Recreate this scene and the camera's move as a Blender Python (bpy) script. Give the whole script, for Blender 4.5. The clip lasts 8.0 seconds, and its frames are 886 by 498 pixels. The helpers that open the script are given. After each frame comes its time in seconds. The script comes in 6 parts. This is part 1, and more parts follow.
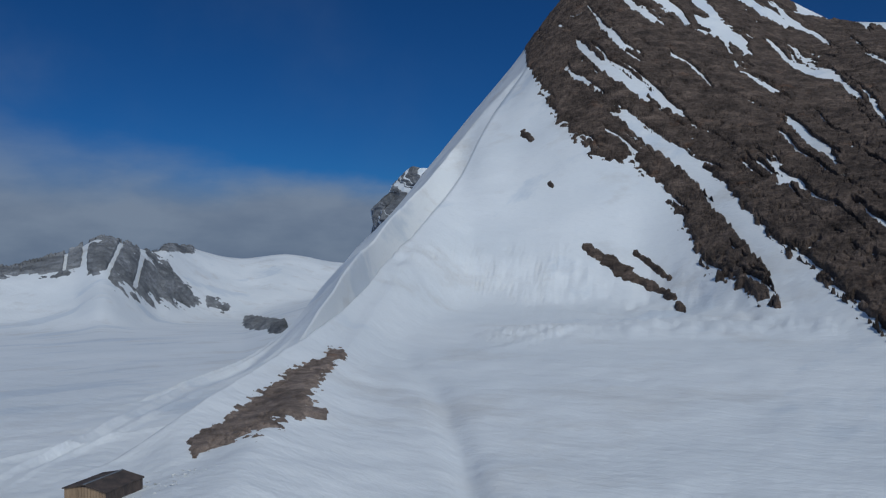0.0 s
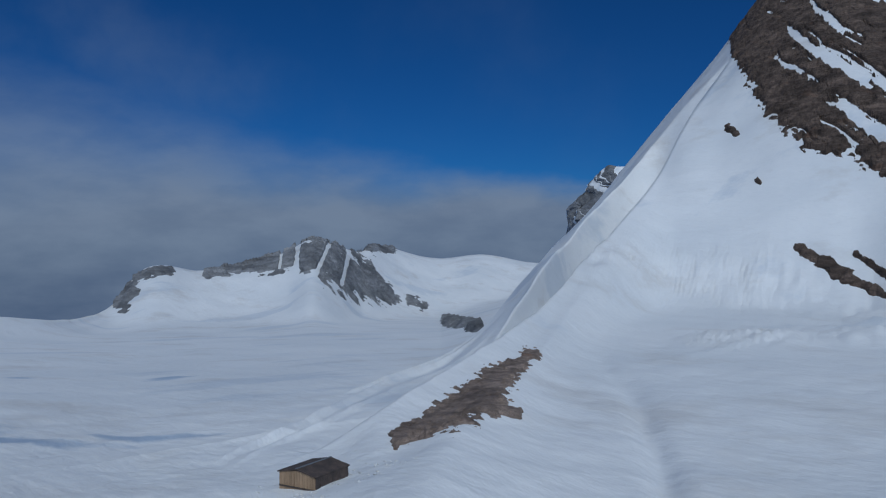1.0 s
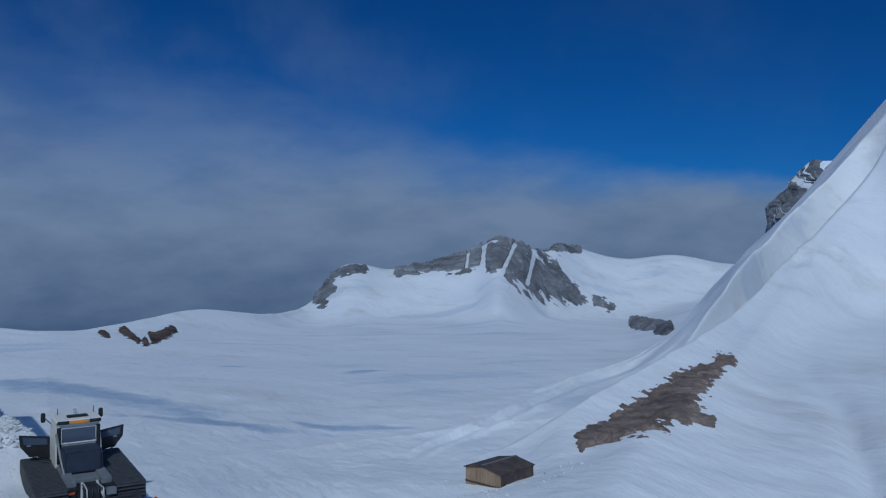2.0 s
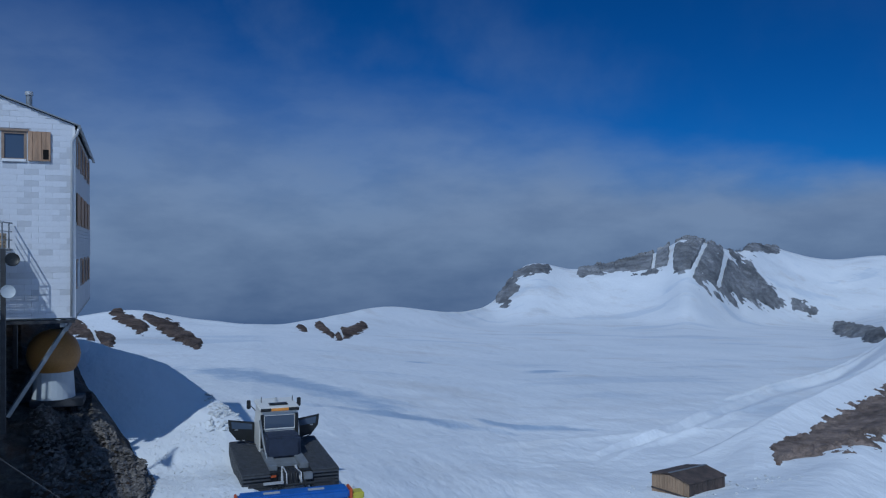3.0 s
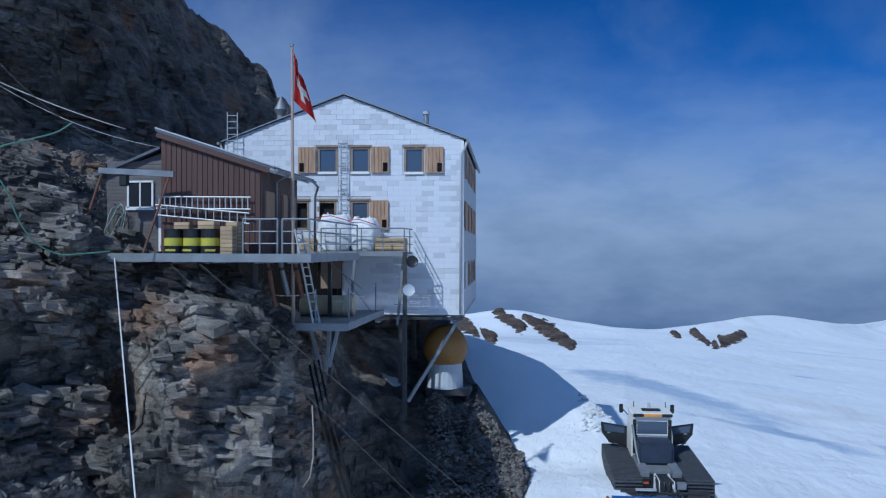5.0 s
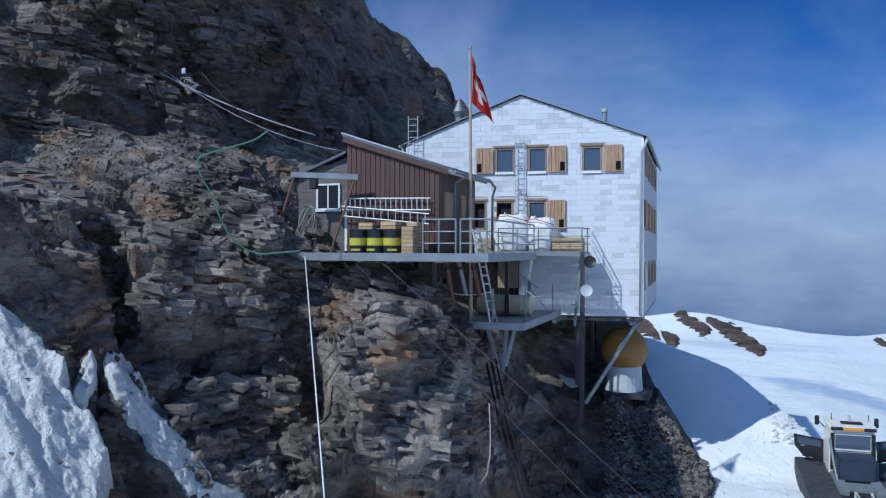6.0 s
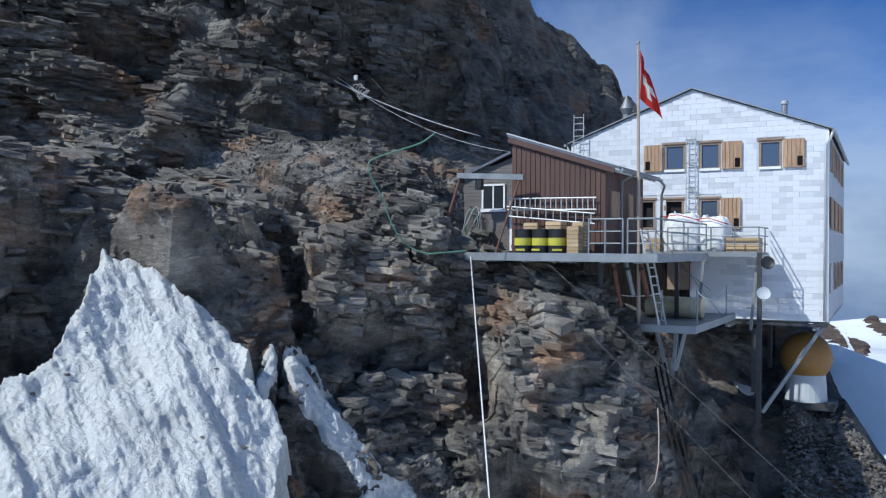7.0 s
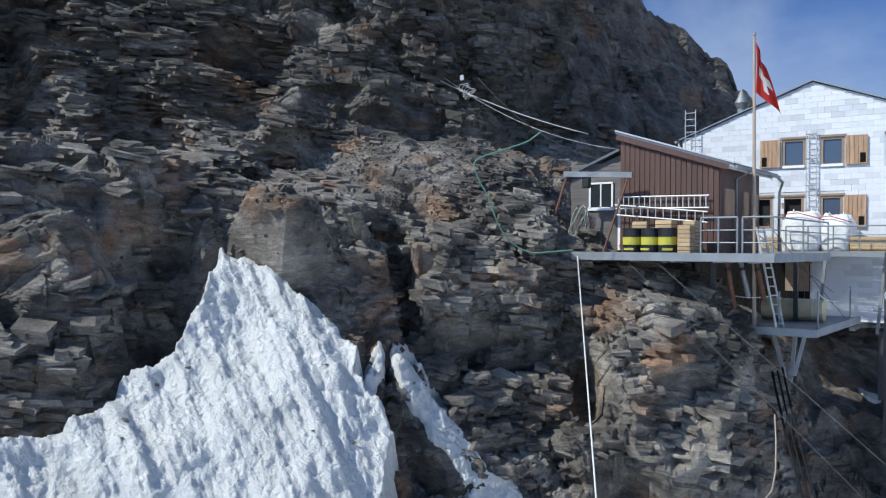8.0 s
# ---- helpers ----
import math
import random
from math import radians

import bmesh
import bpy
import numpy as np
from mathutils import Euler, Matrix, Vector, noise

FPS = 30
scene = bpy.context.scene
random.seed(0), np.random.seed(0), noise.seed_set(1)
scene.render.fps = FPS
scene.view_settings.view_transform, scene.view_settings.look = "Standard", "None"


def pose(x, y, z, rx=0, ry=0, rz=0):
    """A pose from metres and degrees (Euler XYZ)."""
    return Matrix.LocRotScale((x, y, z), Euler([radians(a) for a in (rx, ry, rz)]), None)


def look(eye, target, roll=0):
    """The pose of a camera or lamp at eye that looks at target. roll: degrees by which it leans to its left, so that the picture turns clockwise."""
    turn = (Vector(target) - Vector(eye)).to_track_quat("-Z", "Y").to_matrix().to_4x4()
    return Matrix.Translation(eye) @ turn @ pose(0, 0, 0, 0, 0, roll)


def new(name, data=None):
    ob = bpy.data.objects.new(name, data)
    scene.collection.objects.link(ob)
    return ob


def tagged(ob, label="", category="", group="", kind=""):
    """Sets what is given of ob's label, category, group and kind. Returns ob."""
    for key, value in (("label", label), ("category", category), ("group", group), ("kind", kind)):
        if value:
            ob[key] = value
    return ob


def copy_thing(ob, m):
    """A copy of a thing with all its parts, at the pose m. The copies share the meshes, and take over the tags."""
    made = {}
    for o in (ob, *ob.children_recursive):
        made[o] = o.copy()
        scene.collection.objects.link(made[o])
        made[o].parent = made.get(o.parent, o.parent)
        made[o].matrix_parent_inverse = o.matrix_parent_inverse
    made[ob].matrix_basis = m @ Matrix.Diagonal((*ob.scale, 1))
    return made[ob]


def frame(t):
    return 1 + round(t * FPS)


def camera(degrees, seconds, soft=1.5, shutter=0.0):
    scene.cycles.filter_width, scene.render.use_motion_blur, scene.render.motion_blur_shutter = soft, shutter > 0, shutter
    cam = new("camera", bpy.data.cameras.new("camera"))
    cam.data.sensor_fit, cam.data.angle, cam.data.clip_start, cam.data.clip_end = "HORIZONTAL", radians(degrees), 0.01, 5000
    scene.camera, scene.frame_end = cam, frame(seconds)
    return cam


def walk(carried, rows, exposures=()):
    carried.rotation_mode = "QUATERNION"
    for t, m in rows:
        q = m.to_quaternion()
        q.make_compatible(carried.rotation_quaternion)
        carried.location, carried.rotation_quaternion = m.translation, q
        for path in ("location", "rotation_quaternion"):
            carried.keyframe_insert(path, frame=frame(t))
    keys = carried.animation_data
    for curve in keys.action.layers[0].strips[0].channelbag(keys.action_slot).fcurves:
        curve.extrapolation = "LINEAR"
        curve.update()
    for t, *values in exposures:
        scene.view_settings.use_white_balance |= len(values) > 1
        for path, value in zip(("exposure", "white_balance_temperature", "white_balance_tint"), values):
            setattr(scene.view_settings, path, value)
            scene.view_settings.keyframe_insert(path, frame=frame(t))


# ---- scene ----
cam = camera(56.05, 8.0, soft=1.2)
# the head turns on its mount: seconds, yaw, pitch, roll
TURNS = [
    (0.0, -57.50, -0.25, 0.16), (0.5, -50.44, -0.20, 0.11), (1.0, -44.14, -0.19, 0.17), (1.5, -37.82, -0.17, 0.12),
    (3.0, -18.87, -0.20, 0.00), (3.5, -12.85, -0.14, 0.07), (4.0, -6.50, -0.06, 0.12), (4.5, 0.00, 0.02, 0.02),
    (5.0, 6.38, 0.05, -0.12), (6.5, 24.32, -0.04, -0.25), (7.0, 29.82, -0.05, -0.30), (7.5, 34.18, -0.03, -0.30),
    (8.0, 37.10, -0.15, -0.37),
]
EXPOSURES = [(0.0, -0.52, 6300, 6), (1.5, -0.62, 5650, 6), (3.5, -0.3, 5250, 6), (4.5, 0.01, 5250, 6), (6.5, 0.6, 5900, 6), (8.0, 0.9, 6500, 6)]
walk(cam, [(t, pose(0, 0, 0, 90 + p, r, y)) for t, y, p, r in TURNS], EXPOSURES)

# ---- sky, sun ----
SUN_FROM = Vector((-0.55, -0.83, 1.0)).normalized()
world = bpy.data.worlds.new("sky")
scene.world = world
world.use_nodes = True
wn, wl = world.node_tree.nodes, world.node_tree.links
wn.clear()


def wnode(kind, **values):
    n = wn.new(kind)
    for k, v in values.items():
        n.inputs[k].default_value = v
    return n


sky = wn.new("ShaderNodeTexSky")
sky.sky_type = "NISHITA"
sky.sun_disc = False
sky.sun_elevation = math.asin(SUN_FROM.z)
sky.sun_rotation = math.atan2(SUN_FROM.x, SUN_FROM.y)
sky.altitude = 3600
sky.air_density = 1.0
sky.dust_density = 0.3
sky.ozone_density = 2.5
coord = wn.new("ShaderNodeTexCoord")
sep = wn.new("ShaderNodeSeparateXYZ")
wl.new(coord.outputs["Generated"], sep.inputs[0])


def wmath(op, a, b=None, clamp=False):
    n = wn.new("ShaderNodeMath")
    n.operation, n.use_clamp = op, clamp
    for i, v in enumerate((a, b)):
        if v is None:
            continue
        if isinstance(v, (int, float)):
            n.inputs[i].default_value = v
        else:
            wl.new(v, n.inputs[i])
    return n.outputs[0]


def wcloud(scale, detail, stretch):
    m = wn.new("ShaderNodeMapping")
    m.inputs["Scale"].default_value = (1, 1, stretch)
    wl.new(coord.outputs["Generated"], m.inputs[0])
    n = wnode("ShaderNodeTexNoise", Scale=scale, Detail=detail, Roughness=0.55)
    wl.new(m.outputs[0], n.inputs["Vector"])
    return n.outputs["Fac"]


def wrange(v, a, b, c=0.0, d=1.0):
    n = wn.new("ShaderNodeMapRange")
    n.interpolation_type = "SMOOTHSTEP"
    wl.new(v, n.inputs[0])
    for i, x in zip((1, 2, 3, 4), (a, b, c, d)):
        n.inputs[i].default_value = x
    return n.outputs[0]


big, fine = wcloud(2.4, 7, 1.6), wcloud(7.0, 8, 2.6)
# the cloud bank lies low in the east and stands higher and softer over the glacier
toward = wn.new("ShaderNodeVectorMath")
toward.operation = "DOT_PRODUCT"
wl.new(coord.outputs["Generated"], toward.inputs[0])
toward.inputs[1].default_value = (-0.5, 0.866, 0)
near = wmath("POWER", wmath("MAXIMUM", toward.outputs["Value"], 0.0), 2.0)
lift = wmath("ADD", wmath("MULTIPLY", near, 0.14), 0.062)
lift = wmath("ADD", lift, wmath("MULTIPLY", wmath("SUBTRACT", big, 0.5), wmath("ADD", wmath("MULTIPLY", near, 0.22), 0.07)))
lift = wmath("ADD", lift, wmath("MULTIPLY", wmath("SUBTRACT", fine, 0.5), 0.05))
softly = wmath("ADD", wmath("MULTIPLY", near, 0.19), 0.018)
bank = wrange(wmath("DIVIDE", wmath("SUBTRACT", sep.outputs["Z"], lift), softly), 1.0, -1.0)
wisp = wmath("MULTIPLY", wrange(wcloud(3.0, 9, 1.0), 0.42, 0.75), wmath("MULTIPLY", wrange(sep.outputs["Z"], 0.6, 0.1, 0.0, 0.75), wmath("ADD", wmath("MULTIPLY", near, 0.9), 0.1)))
cover = wmath("MAXIMUM", wmath("MULTIPLY", bank, 0.96), wisp)
shade = wmath("ADD", wrange(sep.outputs["Z"], -0.13, 0.06, 0.0, 0.7), wmath("MULTIPLY", wrange(fine, 0.3, 0.7), 0.4), True)
ramp = wn.new("ShaderNodeMix")
ramp.data_type = "RGBA"
wl.new(shade, ramp.inputs[0])
ramp.inputs["A"].default_value = (0.72, 1.15, 2.15, 1)
ramp.inputs["B"].default_value = (2.6, 3.15, 4.2, 1)
deep = wn.new("ShaderNodeMix")
deep.data_type, deep.blend_type = "RGBA", "MULTIPLY"
deep.inputs[0].default_value = 1.0
wl.new(sky.outputs[0], deep.inputs["A"])
deep.inputs["B"].default_value = (0.085, 0.30, 0.57, 1)
mixsky = wn.new("ShaderNodeMix")
mixsky.data_type = "RGBA"
wl.new(cover, mixsky.inputs[0])
# bright haze added round the sun, unseen behind the mount, to lift the shade
halo = wn.new("ShaderNodeVectorMath")
halo.operation = "DOT_PRODUCT"
wl.new(coord.outputs["Generated"], halo.inputs[0])
halo.inputs[1].default_value = SUN_FROM
fill_haze = wn.new("ShaderNodeMix")
fill_haze.data_type, fill_haze.blend_type = "RGBA", "ADD"
wl.new(wmath("POWER", wmath("MAXIMUM", halo.outputs["Value"], 0.0), 1.6), fill_haze.inputs[0])
wl.new(deep.outputs["Result"], fill_haze.inputs["A"])
fill_haze.inputs["B"].default_value = (1.9, 3.0, 4.6, 1)
wl.new(fill_haze.outputs["Result"], mixsky.inputs["A"])
wl.new(ramp.outputs["Result"], mixsky.inputs["B"])
back = wnode("ShaderNodeBackground", Strength=0.10)
wl.new(mixsky.outputs["Result"], back.inputs[0])
wout = wn.new("ShaderNodeOutputWorld")
wl.new(back.outputs[0], wout.inputs[0])

sun = new("sun", bpy.data.lights.new("sun", "SUN"))
sun.data.energy, sun.data.angle, sun.data.color = 2.5, radians(0.55), (1.0, 0.97, 0.89)
sun.matrix_world = look(SUN_FROM * 300, (0, 0, 0))

# ---- materials ----
def material(name, colour, rough=0.7, metal=0.0, vary=0.25, scale=3.0, fine=40.0, bump=0.2, depth=0.02, tint=None, spec=0.4, stretch=(1, 1, 1), turn=(0, 0, 0), random=0.0, island=0.0, odd=0.0, edges=(0.35, 0.65)):
    """A surface with two scales of variation and relief; tint is a second colour for the large stains."""
    m = bpy.data.materials.new(name)
    m.use_nodes = True
    n, l = m.node_tree.nodes, m.node_tree.links
    b = n["Principled BSDF"]
    b.inputs["Roughness"].default_value, b.inputs["Metallic"].default_value = rough, metal
    b.inputs["Specular IOR Level"].default_value = spec
    co = n.new("ShaderNodeTexCoord")
    mp = n.new("ShaderNodeMapping")
    mp.inputs["Scale"].default_value = stretch
    mp.inputs["Rotation"].default_value = [radians(a) for a in turn]
    l.new(co.outputs["Object"], mp.inputs[0])
    a = n.new("ShaderNodeTexNoise")
    a.inputs["Scale"].default_value, a.inputs["Detail"].default_value = scale, 5
    f = n.new("ShaderNodeTexNoise")
    f.inputs["Scale"].default_value, f.inputs["Detail"].default_value = fine, 6
    f.inputs["Roughness"].default_value = 0.65
    l.new(mp.outputs[0], a.inputs["Vector"])
    l.new(mp.outputs[0], f.inputs["Vector"])
    rng = n.new("ShaderNodeMapRange")
    l.new(a.outputs["Fac"], rng.inputs[0])
    rng.inputs[1].default_value, rng.inputs[2].default_value = edges
    mix = n.new("ShaderNodeMix")
    mix.data_type = "RGBA"
    l.new(rng.outputs[0], mix.inputs[0])
    mix.inputs["A"].default_value = (*colour, 1)
    mix.inputs["B"].default_value = (*(tint or [c * (1 - vary) for c in colour]), 1)
    hsv = n.new("ShaderNodeHueSaturation")
    l.new(mix.outputs["Result"], hsv.inputs["Color"])
    val = n.new("ShaderNodeMapRange")
    l.new(f.outputs["Fac"], val.inputs[0])
    val.inputs[1].default_value, val.inputs[2].default_value = 0.3, 0.7
    val.inputs[3].default_value, val.inputs[4].default_value = 1 - vary, 1 + vary
    out = val.outputs[0]
    if random or island:
        info = n.new("ShaderNodeObjectInfo" if random else "ShaderNodeNewGeometry")
        r2 = n.new("ShaderNodeMapRange")
        l.new(info.outputs["Random" if random else "Random Per Island"], r2.inputs[0])
        random = random or island
        r2.inputs[3].default_value, r2.inputs[4].default_value = 1 - random, 1 + random
        if odd:                                        # a few pieces are darker than the rest
            r2.inputs[1].default_value, r2.inputs[2].default_value = odd, 1.0
            r2.inputs[3].default_value, r2.inputs[4].default_value = 1.0, 1 - 2.2 * random
        mu = n.new("ShaderNodeMath")
        mu.operation = "MULTIPLY"
        l.new(out, mu.inputs[0])
        l.new(r2.outputs[0], mu.inputs[1])
        out = mu.outputs[0]
    l.new(out, hsv.inputs["Value"])
    l.new(hsv.outputs[0], b.inputs["Base Color"])
    if bump:
        bp = n.new("ShaderNodeBump")
        bp.inputs["Strength"].default_value, bp.inputs["Distance"].default_value = bump, depth
        l.new(f.outputs["Fac"], bp.inputs["Height"])
        l.new(bp.outputs[0], b.inputs["Normal"])
    return m


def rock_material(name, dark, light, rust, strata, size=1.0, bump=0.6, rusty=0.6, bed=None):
    """Layered rock: thin beds, slabs that differ in tone, rust stains and grain; bed paints the upper wall's shade
    above a height.
    """
    m = bpy.data.materials.new(name)
    m.use_nodes = True
    n, l = m.node_tree.nodes, m.node_tree.links
    b = n["Principled BSDF"]
    b.inputs["Roughness"].default_value = 0.8
    b.inputs["Specular IOR Level"].default_value = 0.3
    co = n.new("ShaderNodeTexCoord")

    def place(stretch):
        mp = n.new("ShaderNodeMapping")
        mp.inputs["Rotation"].default_value = [radians(a) for a in strata]
        mp.inputs["Scale"].default_value = [k / size for k in stretch]
        l.new(co.outputs["Object"], mp.inputs[0])
        return mp.outputs[0]

    def noise_at(scale, detail, stretch=(1, 1, 1), rough=0.6):
        t = n.new("ShaderNodeTexNoise")
        t.inputs["Scale"].default_value, t.inputs["Detail"].default_value, t.inputs["Roughness"].default_value = scale, detail, rough
        l.new(place(stretch), t.inputs["Vector"])
        return t.outputs["Fac"]

    def span(v, a, b2, c=0.0, d=1.0):
        r = n.new("ShaderNodeMapRange")
        l.new(v, r.inputs[0])
        for i, x in zip((1, 2, 3, 4), (a, b2, c, d)):
            r.inputs[i].default_value = x
        return r.outputs[0]

    def blend(fac, a, c):
        x = n.new("ShaderNodeMix")
        x.data_type = "RGBA"
        l.new(fac, x.inputs[0])
        for key, v in (("A", a), ("B", c)):
            if isinstance(v, tuple):
                x.inputs[key].default_value = (*v, 1)
            else:
                l.new(v, x.inputs[key])
        return x.outputs["Result"]

    def calc(op, *values):
        x = n.new("ShaderNodeMath")
        x.operation = op
        for i, v in enumerate(values):
            if isinstance(v, (int, float)):
                x.inputs[i].default_value = v
            else:
                l.new(v, x.inputs[i])
        return x.outputs[0]

    def slabs(scale, stretch):
        v = n.new("ShaderNodeTexVoronoi")
        v.inputs["Scale"].default_value = scale
        l.new(place(stretch), v.inputs["Vector"])
        c = n.new("ShaderNodeSeparateColor")
        l.new(v.outputs["Color"], c.inputs[0])
        return c.outputs

    leaves = noise_at(1.0, 9, (0.9, 0.9, 4.5), 0.72)
    grain = noise_at(10.0, 6, (1, 1, 2.0), 0.7)
    large, small = slabs(0.55, (0.7, 0.7, 1.8)), slabs(2.2, (0.7, 0.7, 2.6))
    c = blend(span(noise_at(0.45, 6, (1, 1, 1.6), 0.65), 0.36, 0.66), dark, light)
    c = blend(span(noise_at(0.33, 7, (1, 1, 1.5), 0.62), rusty, rusty + 0.14, 0, 0.8), c, rust)
    tone = calc("MULTIPLY", span(large[0], 0, 1, 0.78, 1.22), span(small[0], 0, 1, 0.82, 1.18))
    tone = calc("MULTIPLY", tone, span(leaves, 0.3, 0.7, 0.7, 1.28))
    tone = calc("MULTIPLY", tone, span(grain, 0.3, 0.7, 0.72, 1.28))
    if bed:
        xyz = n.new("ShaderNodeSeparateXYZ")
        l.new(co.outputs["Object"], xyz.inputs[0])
        # the shade of the upper wall is put into the tone
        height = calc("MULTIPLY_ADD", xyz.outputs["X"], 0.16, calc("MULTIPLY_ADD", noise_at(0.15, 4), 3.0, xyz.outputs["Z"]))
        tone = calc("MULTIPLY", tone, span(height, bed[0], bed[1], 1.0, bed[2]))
        # past an uneven edge the deep shade under the hut is painted on
        shade_edge = calc("MULTIPLY_ADD", noise_at(0.3, 5), 2.4, calc("MULTIPLY_ADD", xyz.outputs["Z"], 0.08, xyz.outputs["X"]))
        tone = calc("MULTIPLY", tone, span(shade_edge, -7.6, -6.6, 1.0, 0.36))
    hsv = n.new("ShaderNodeHueSaturation")
    l.new(c, hsv.inputs["Color"])
    l.new(tone, hsv.inputs["Value"])
    l.new(hsv.outputs[0], b.inputs["Base Color"])
    bp = n.new("ShaderNodeBump")
    bp.inputs["Strength"].default_value, bp.inputs["Distance"].default_value = bump, 0.12 * size
    h = calc("MULTIPLY_ADD", leaves, 1.6, calc("MULTIPLY", grain, 0.7))
    h = calc("MULTIPLY_ADD", small[1], 0.35, h)
    l.new(h, bp.inputs["Height"])
    l.new(bp.outputs[0], b.inputs["Normal"])
    return m


def snow_material():
    """Firn: dirty in blotches, with cloud shade painted in long streaks, drifted and rippled."""
    m = bpy.data.materials.new("snow")
    m.use_nodes = True
    n, l = m.node_tree.nodes, m.node_tree.links
    b = n["Principled BSDF"]
    b.inputs["Roughness"].default_value, b.inputs["Specular IOR Level"].default_value = 0.6, 0.3
    co = n.new("ShaderNodeTexCoord")

    def noise_at(scale, detail, stretch=(1, 1, 1), turn=0, rough=0.55):
        mp = n.new("ShaderNodeMapping")
        mp.inputs["Rotation"].default_value = (0, 0, radians(turn))
        mp.inputs["Scale"].default_value = stretch
        l.new(co.outputs["Object"], mp.inputs[0])
        t = n.new("ShaderNodeTexNoise")
        t.inputs["Scale"].default_value, t.inputs["Detail"].default_value, t.inputs["Roughness"].default_value = scale, detail, rough
        l.new(mp.outputs[0], t.inputs["Vector"])
        return t.outputs["Fac"]

    def blend(v, lo, hi, top, a, c):
        r = n.new("ShaderNodeMapRange")
        l.new(v, r.inputs[0])
        r.inputs[1].default_value, r.inputs[2].default_value, r.inputs[4].default_value = lo, hi, top
        x = n.new("ShaderNodeMix")
        x.data_type = "RGBA"
        l.new(r.outputs[0], x.inputs[0])
        if isinstance(a, tuple):
            x.inputs["A"].default_value = (*a, 1)
        else:
            l.new(a, x.inputs["A"])
        x.inputs["B"].default_value = (*c, 1)
        return x.outputs["Result"]

    c = blend(noise_at(0.02, 6), 0.4, 0.65, 1.0, (0.82, 0.84, 0.86), (0.74, 0.77, 0.80))
    c = blend(noise_at(0.035, 8, (1, 1, 1.5), 30, 0.65), 0.54, 0.72, 0.6, c, (0.56, 0.535, 0.51))
    # long bluish streaks of cloud shade, put into the snow colour
    c = blend(noise_at(0.022, 6, (0.45, 1.3, 1), -12, 0.6), 0.57, 0.63, 0.35, c, (0.42, 0.51, 0.63))
    # cloud shade painted in blue on the flat, each with a place, length, width and turn
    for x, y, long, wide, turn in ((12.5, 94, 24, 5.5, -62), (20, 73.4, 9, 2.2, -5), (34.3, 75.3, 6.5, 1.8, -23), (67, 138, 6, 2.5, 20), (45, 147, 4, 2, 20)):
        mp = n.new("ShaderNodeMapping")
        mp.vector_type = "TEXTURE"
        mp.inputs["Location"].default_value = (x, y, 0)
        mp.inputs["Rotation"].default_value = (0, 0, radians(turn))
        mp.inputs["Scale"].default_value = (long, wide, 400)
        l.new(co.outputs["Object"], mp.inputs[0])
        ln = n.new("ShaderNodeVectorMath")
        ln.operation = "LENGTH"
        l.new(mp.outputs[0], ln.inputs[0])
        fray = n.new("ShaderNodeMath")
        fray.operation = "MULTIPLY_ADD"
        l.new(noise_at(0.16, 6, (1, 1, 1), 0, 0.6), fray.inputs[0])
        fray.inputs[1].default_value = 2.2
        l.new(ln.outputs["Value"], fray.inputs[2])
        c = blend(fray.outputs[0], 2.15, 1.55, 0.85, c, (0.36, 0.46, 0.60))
    c = blend(noise_at(0.9, 6, (1, 0.5, 1), 40), 0.5, 0.8, 0.35, c, (0.68, 0.71, 0.75))
    l.new(c, b.inputs["Base Color"])
    ad = n.new("ShaderNodeMath")
    ad.operation = "MULTIPLY_ADD"
    l.new(noise_at(0.12, 8, (1, 0.45, 1), 35, 0.6), ad.inputs[0])
    ad.inputs[1].default_value = 4.0
    l.new(noise_at(0.8, 6, (1, 0.6, 1), 20), ad.inputs[2])
    bp = n.new("ShaderNodeBump")
    bp.inputs["Strength"].default_value, bp.inputs["Distance"].default_value = 0.5, 0.35
    l.new(ad.outputs[0], bp.inputs["Height"])
    l.new(bp.outputs[0], b.inputs["Normal"])
    return m


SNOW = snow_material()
SNOW_NEAR = material("coarse_snow", (0.80, 0.815, 0.82), 0.7, vary=0.10, scale=0.8, fine=8.0, bump=1.0, depth=0.22, tint=(0.60, 0.61, 0.61), spec=0.3, edges=(0.5, 0.85))
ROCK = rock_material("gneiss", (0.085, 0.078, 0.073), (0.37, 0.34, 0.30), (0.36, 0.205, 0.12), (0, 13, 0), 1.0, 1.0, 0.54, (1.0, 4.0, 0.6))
ROCK_FAR = rock_material("far_rock", (0.05, 0.036, 0.029), (0.15, 0.11, 0.088), (0.16, 0.09, 0.058), (-38, 20, 0), 3.5, 1.0)
# the pale bluish cast of this grey stands for haze over the far rock
ROCK_GREY = rock_material("grey_rock", (0.13, 0.135, 0.145), (0.25, 0.255, 0.265), (0.15, 0.14, 0.13), (0, 20, 0), 14.0, 0.5, 0.7)
ROCK_STRIP = rock_material("brown_rock", (0.13, 0.10, 0.085), (0.27, 0.21, 0.175), (0.24, 0.15, 0.10), (0, 10, 20), 1.2, 0.8)


# ---- vector noise ----
def lattice(i, j, k, seed):
    h = (i * 374761393 + j * 668265263 + k * 2147483647 + seed * 1274126177) & 0xFFFFFFFF
    h = ((h ^ (h >> 13)) * 1103515245) & 0xFFFFFFFF
    h = ((h ^ (h >> 16)) * 2654435761) & 0xFFFFFFFF
    return (h ^ (h >> 15)).astype(np.float64) / 4294967295.0


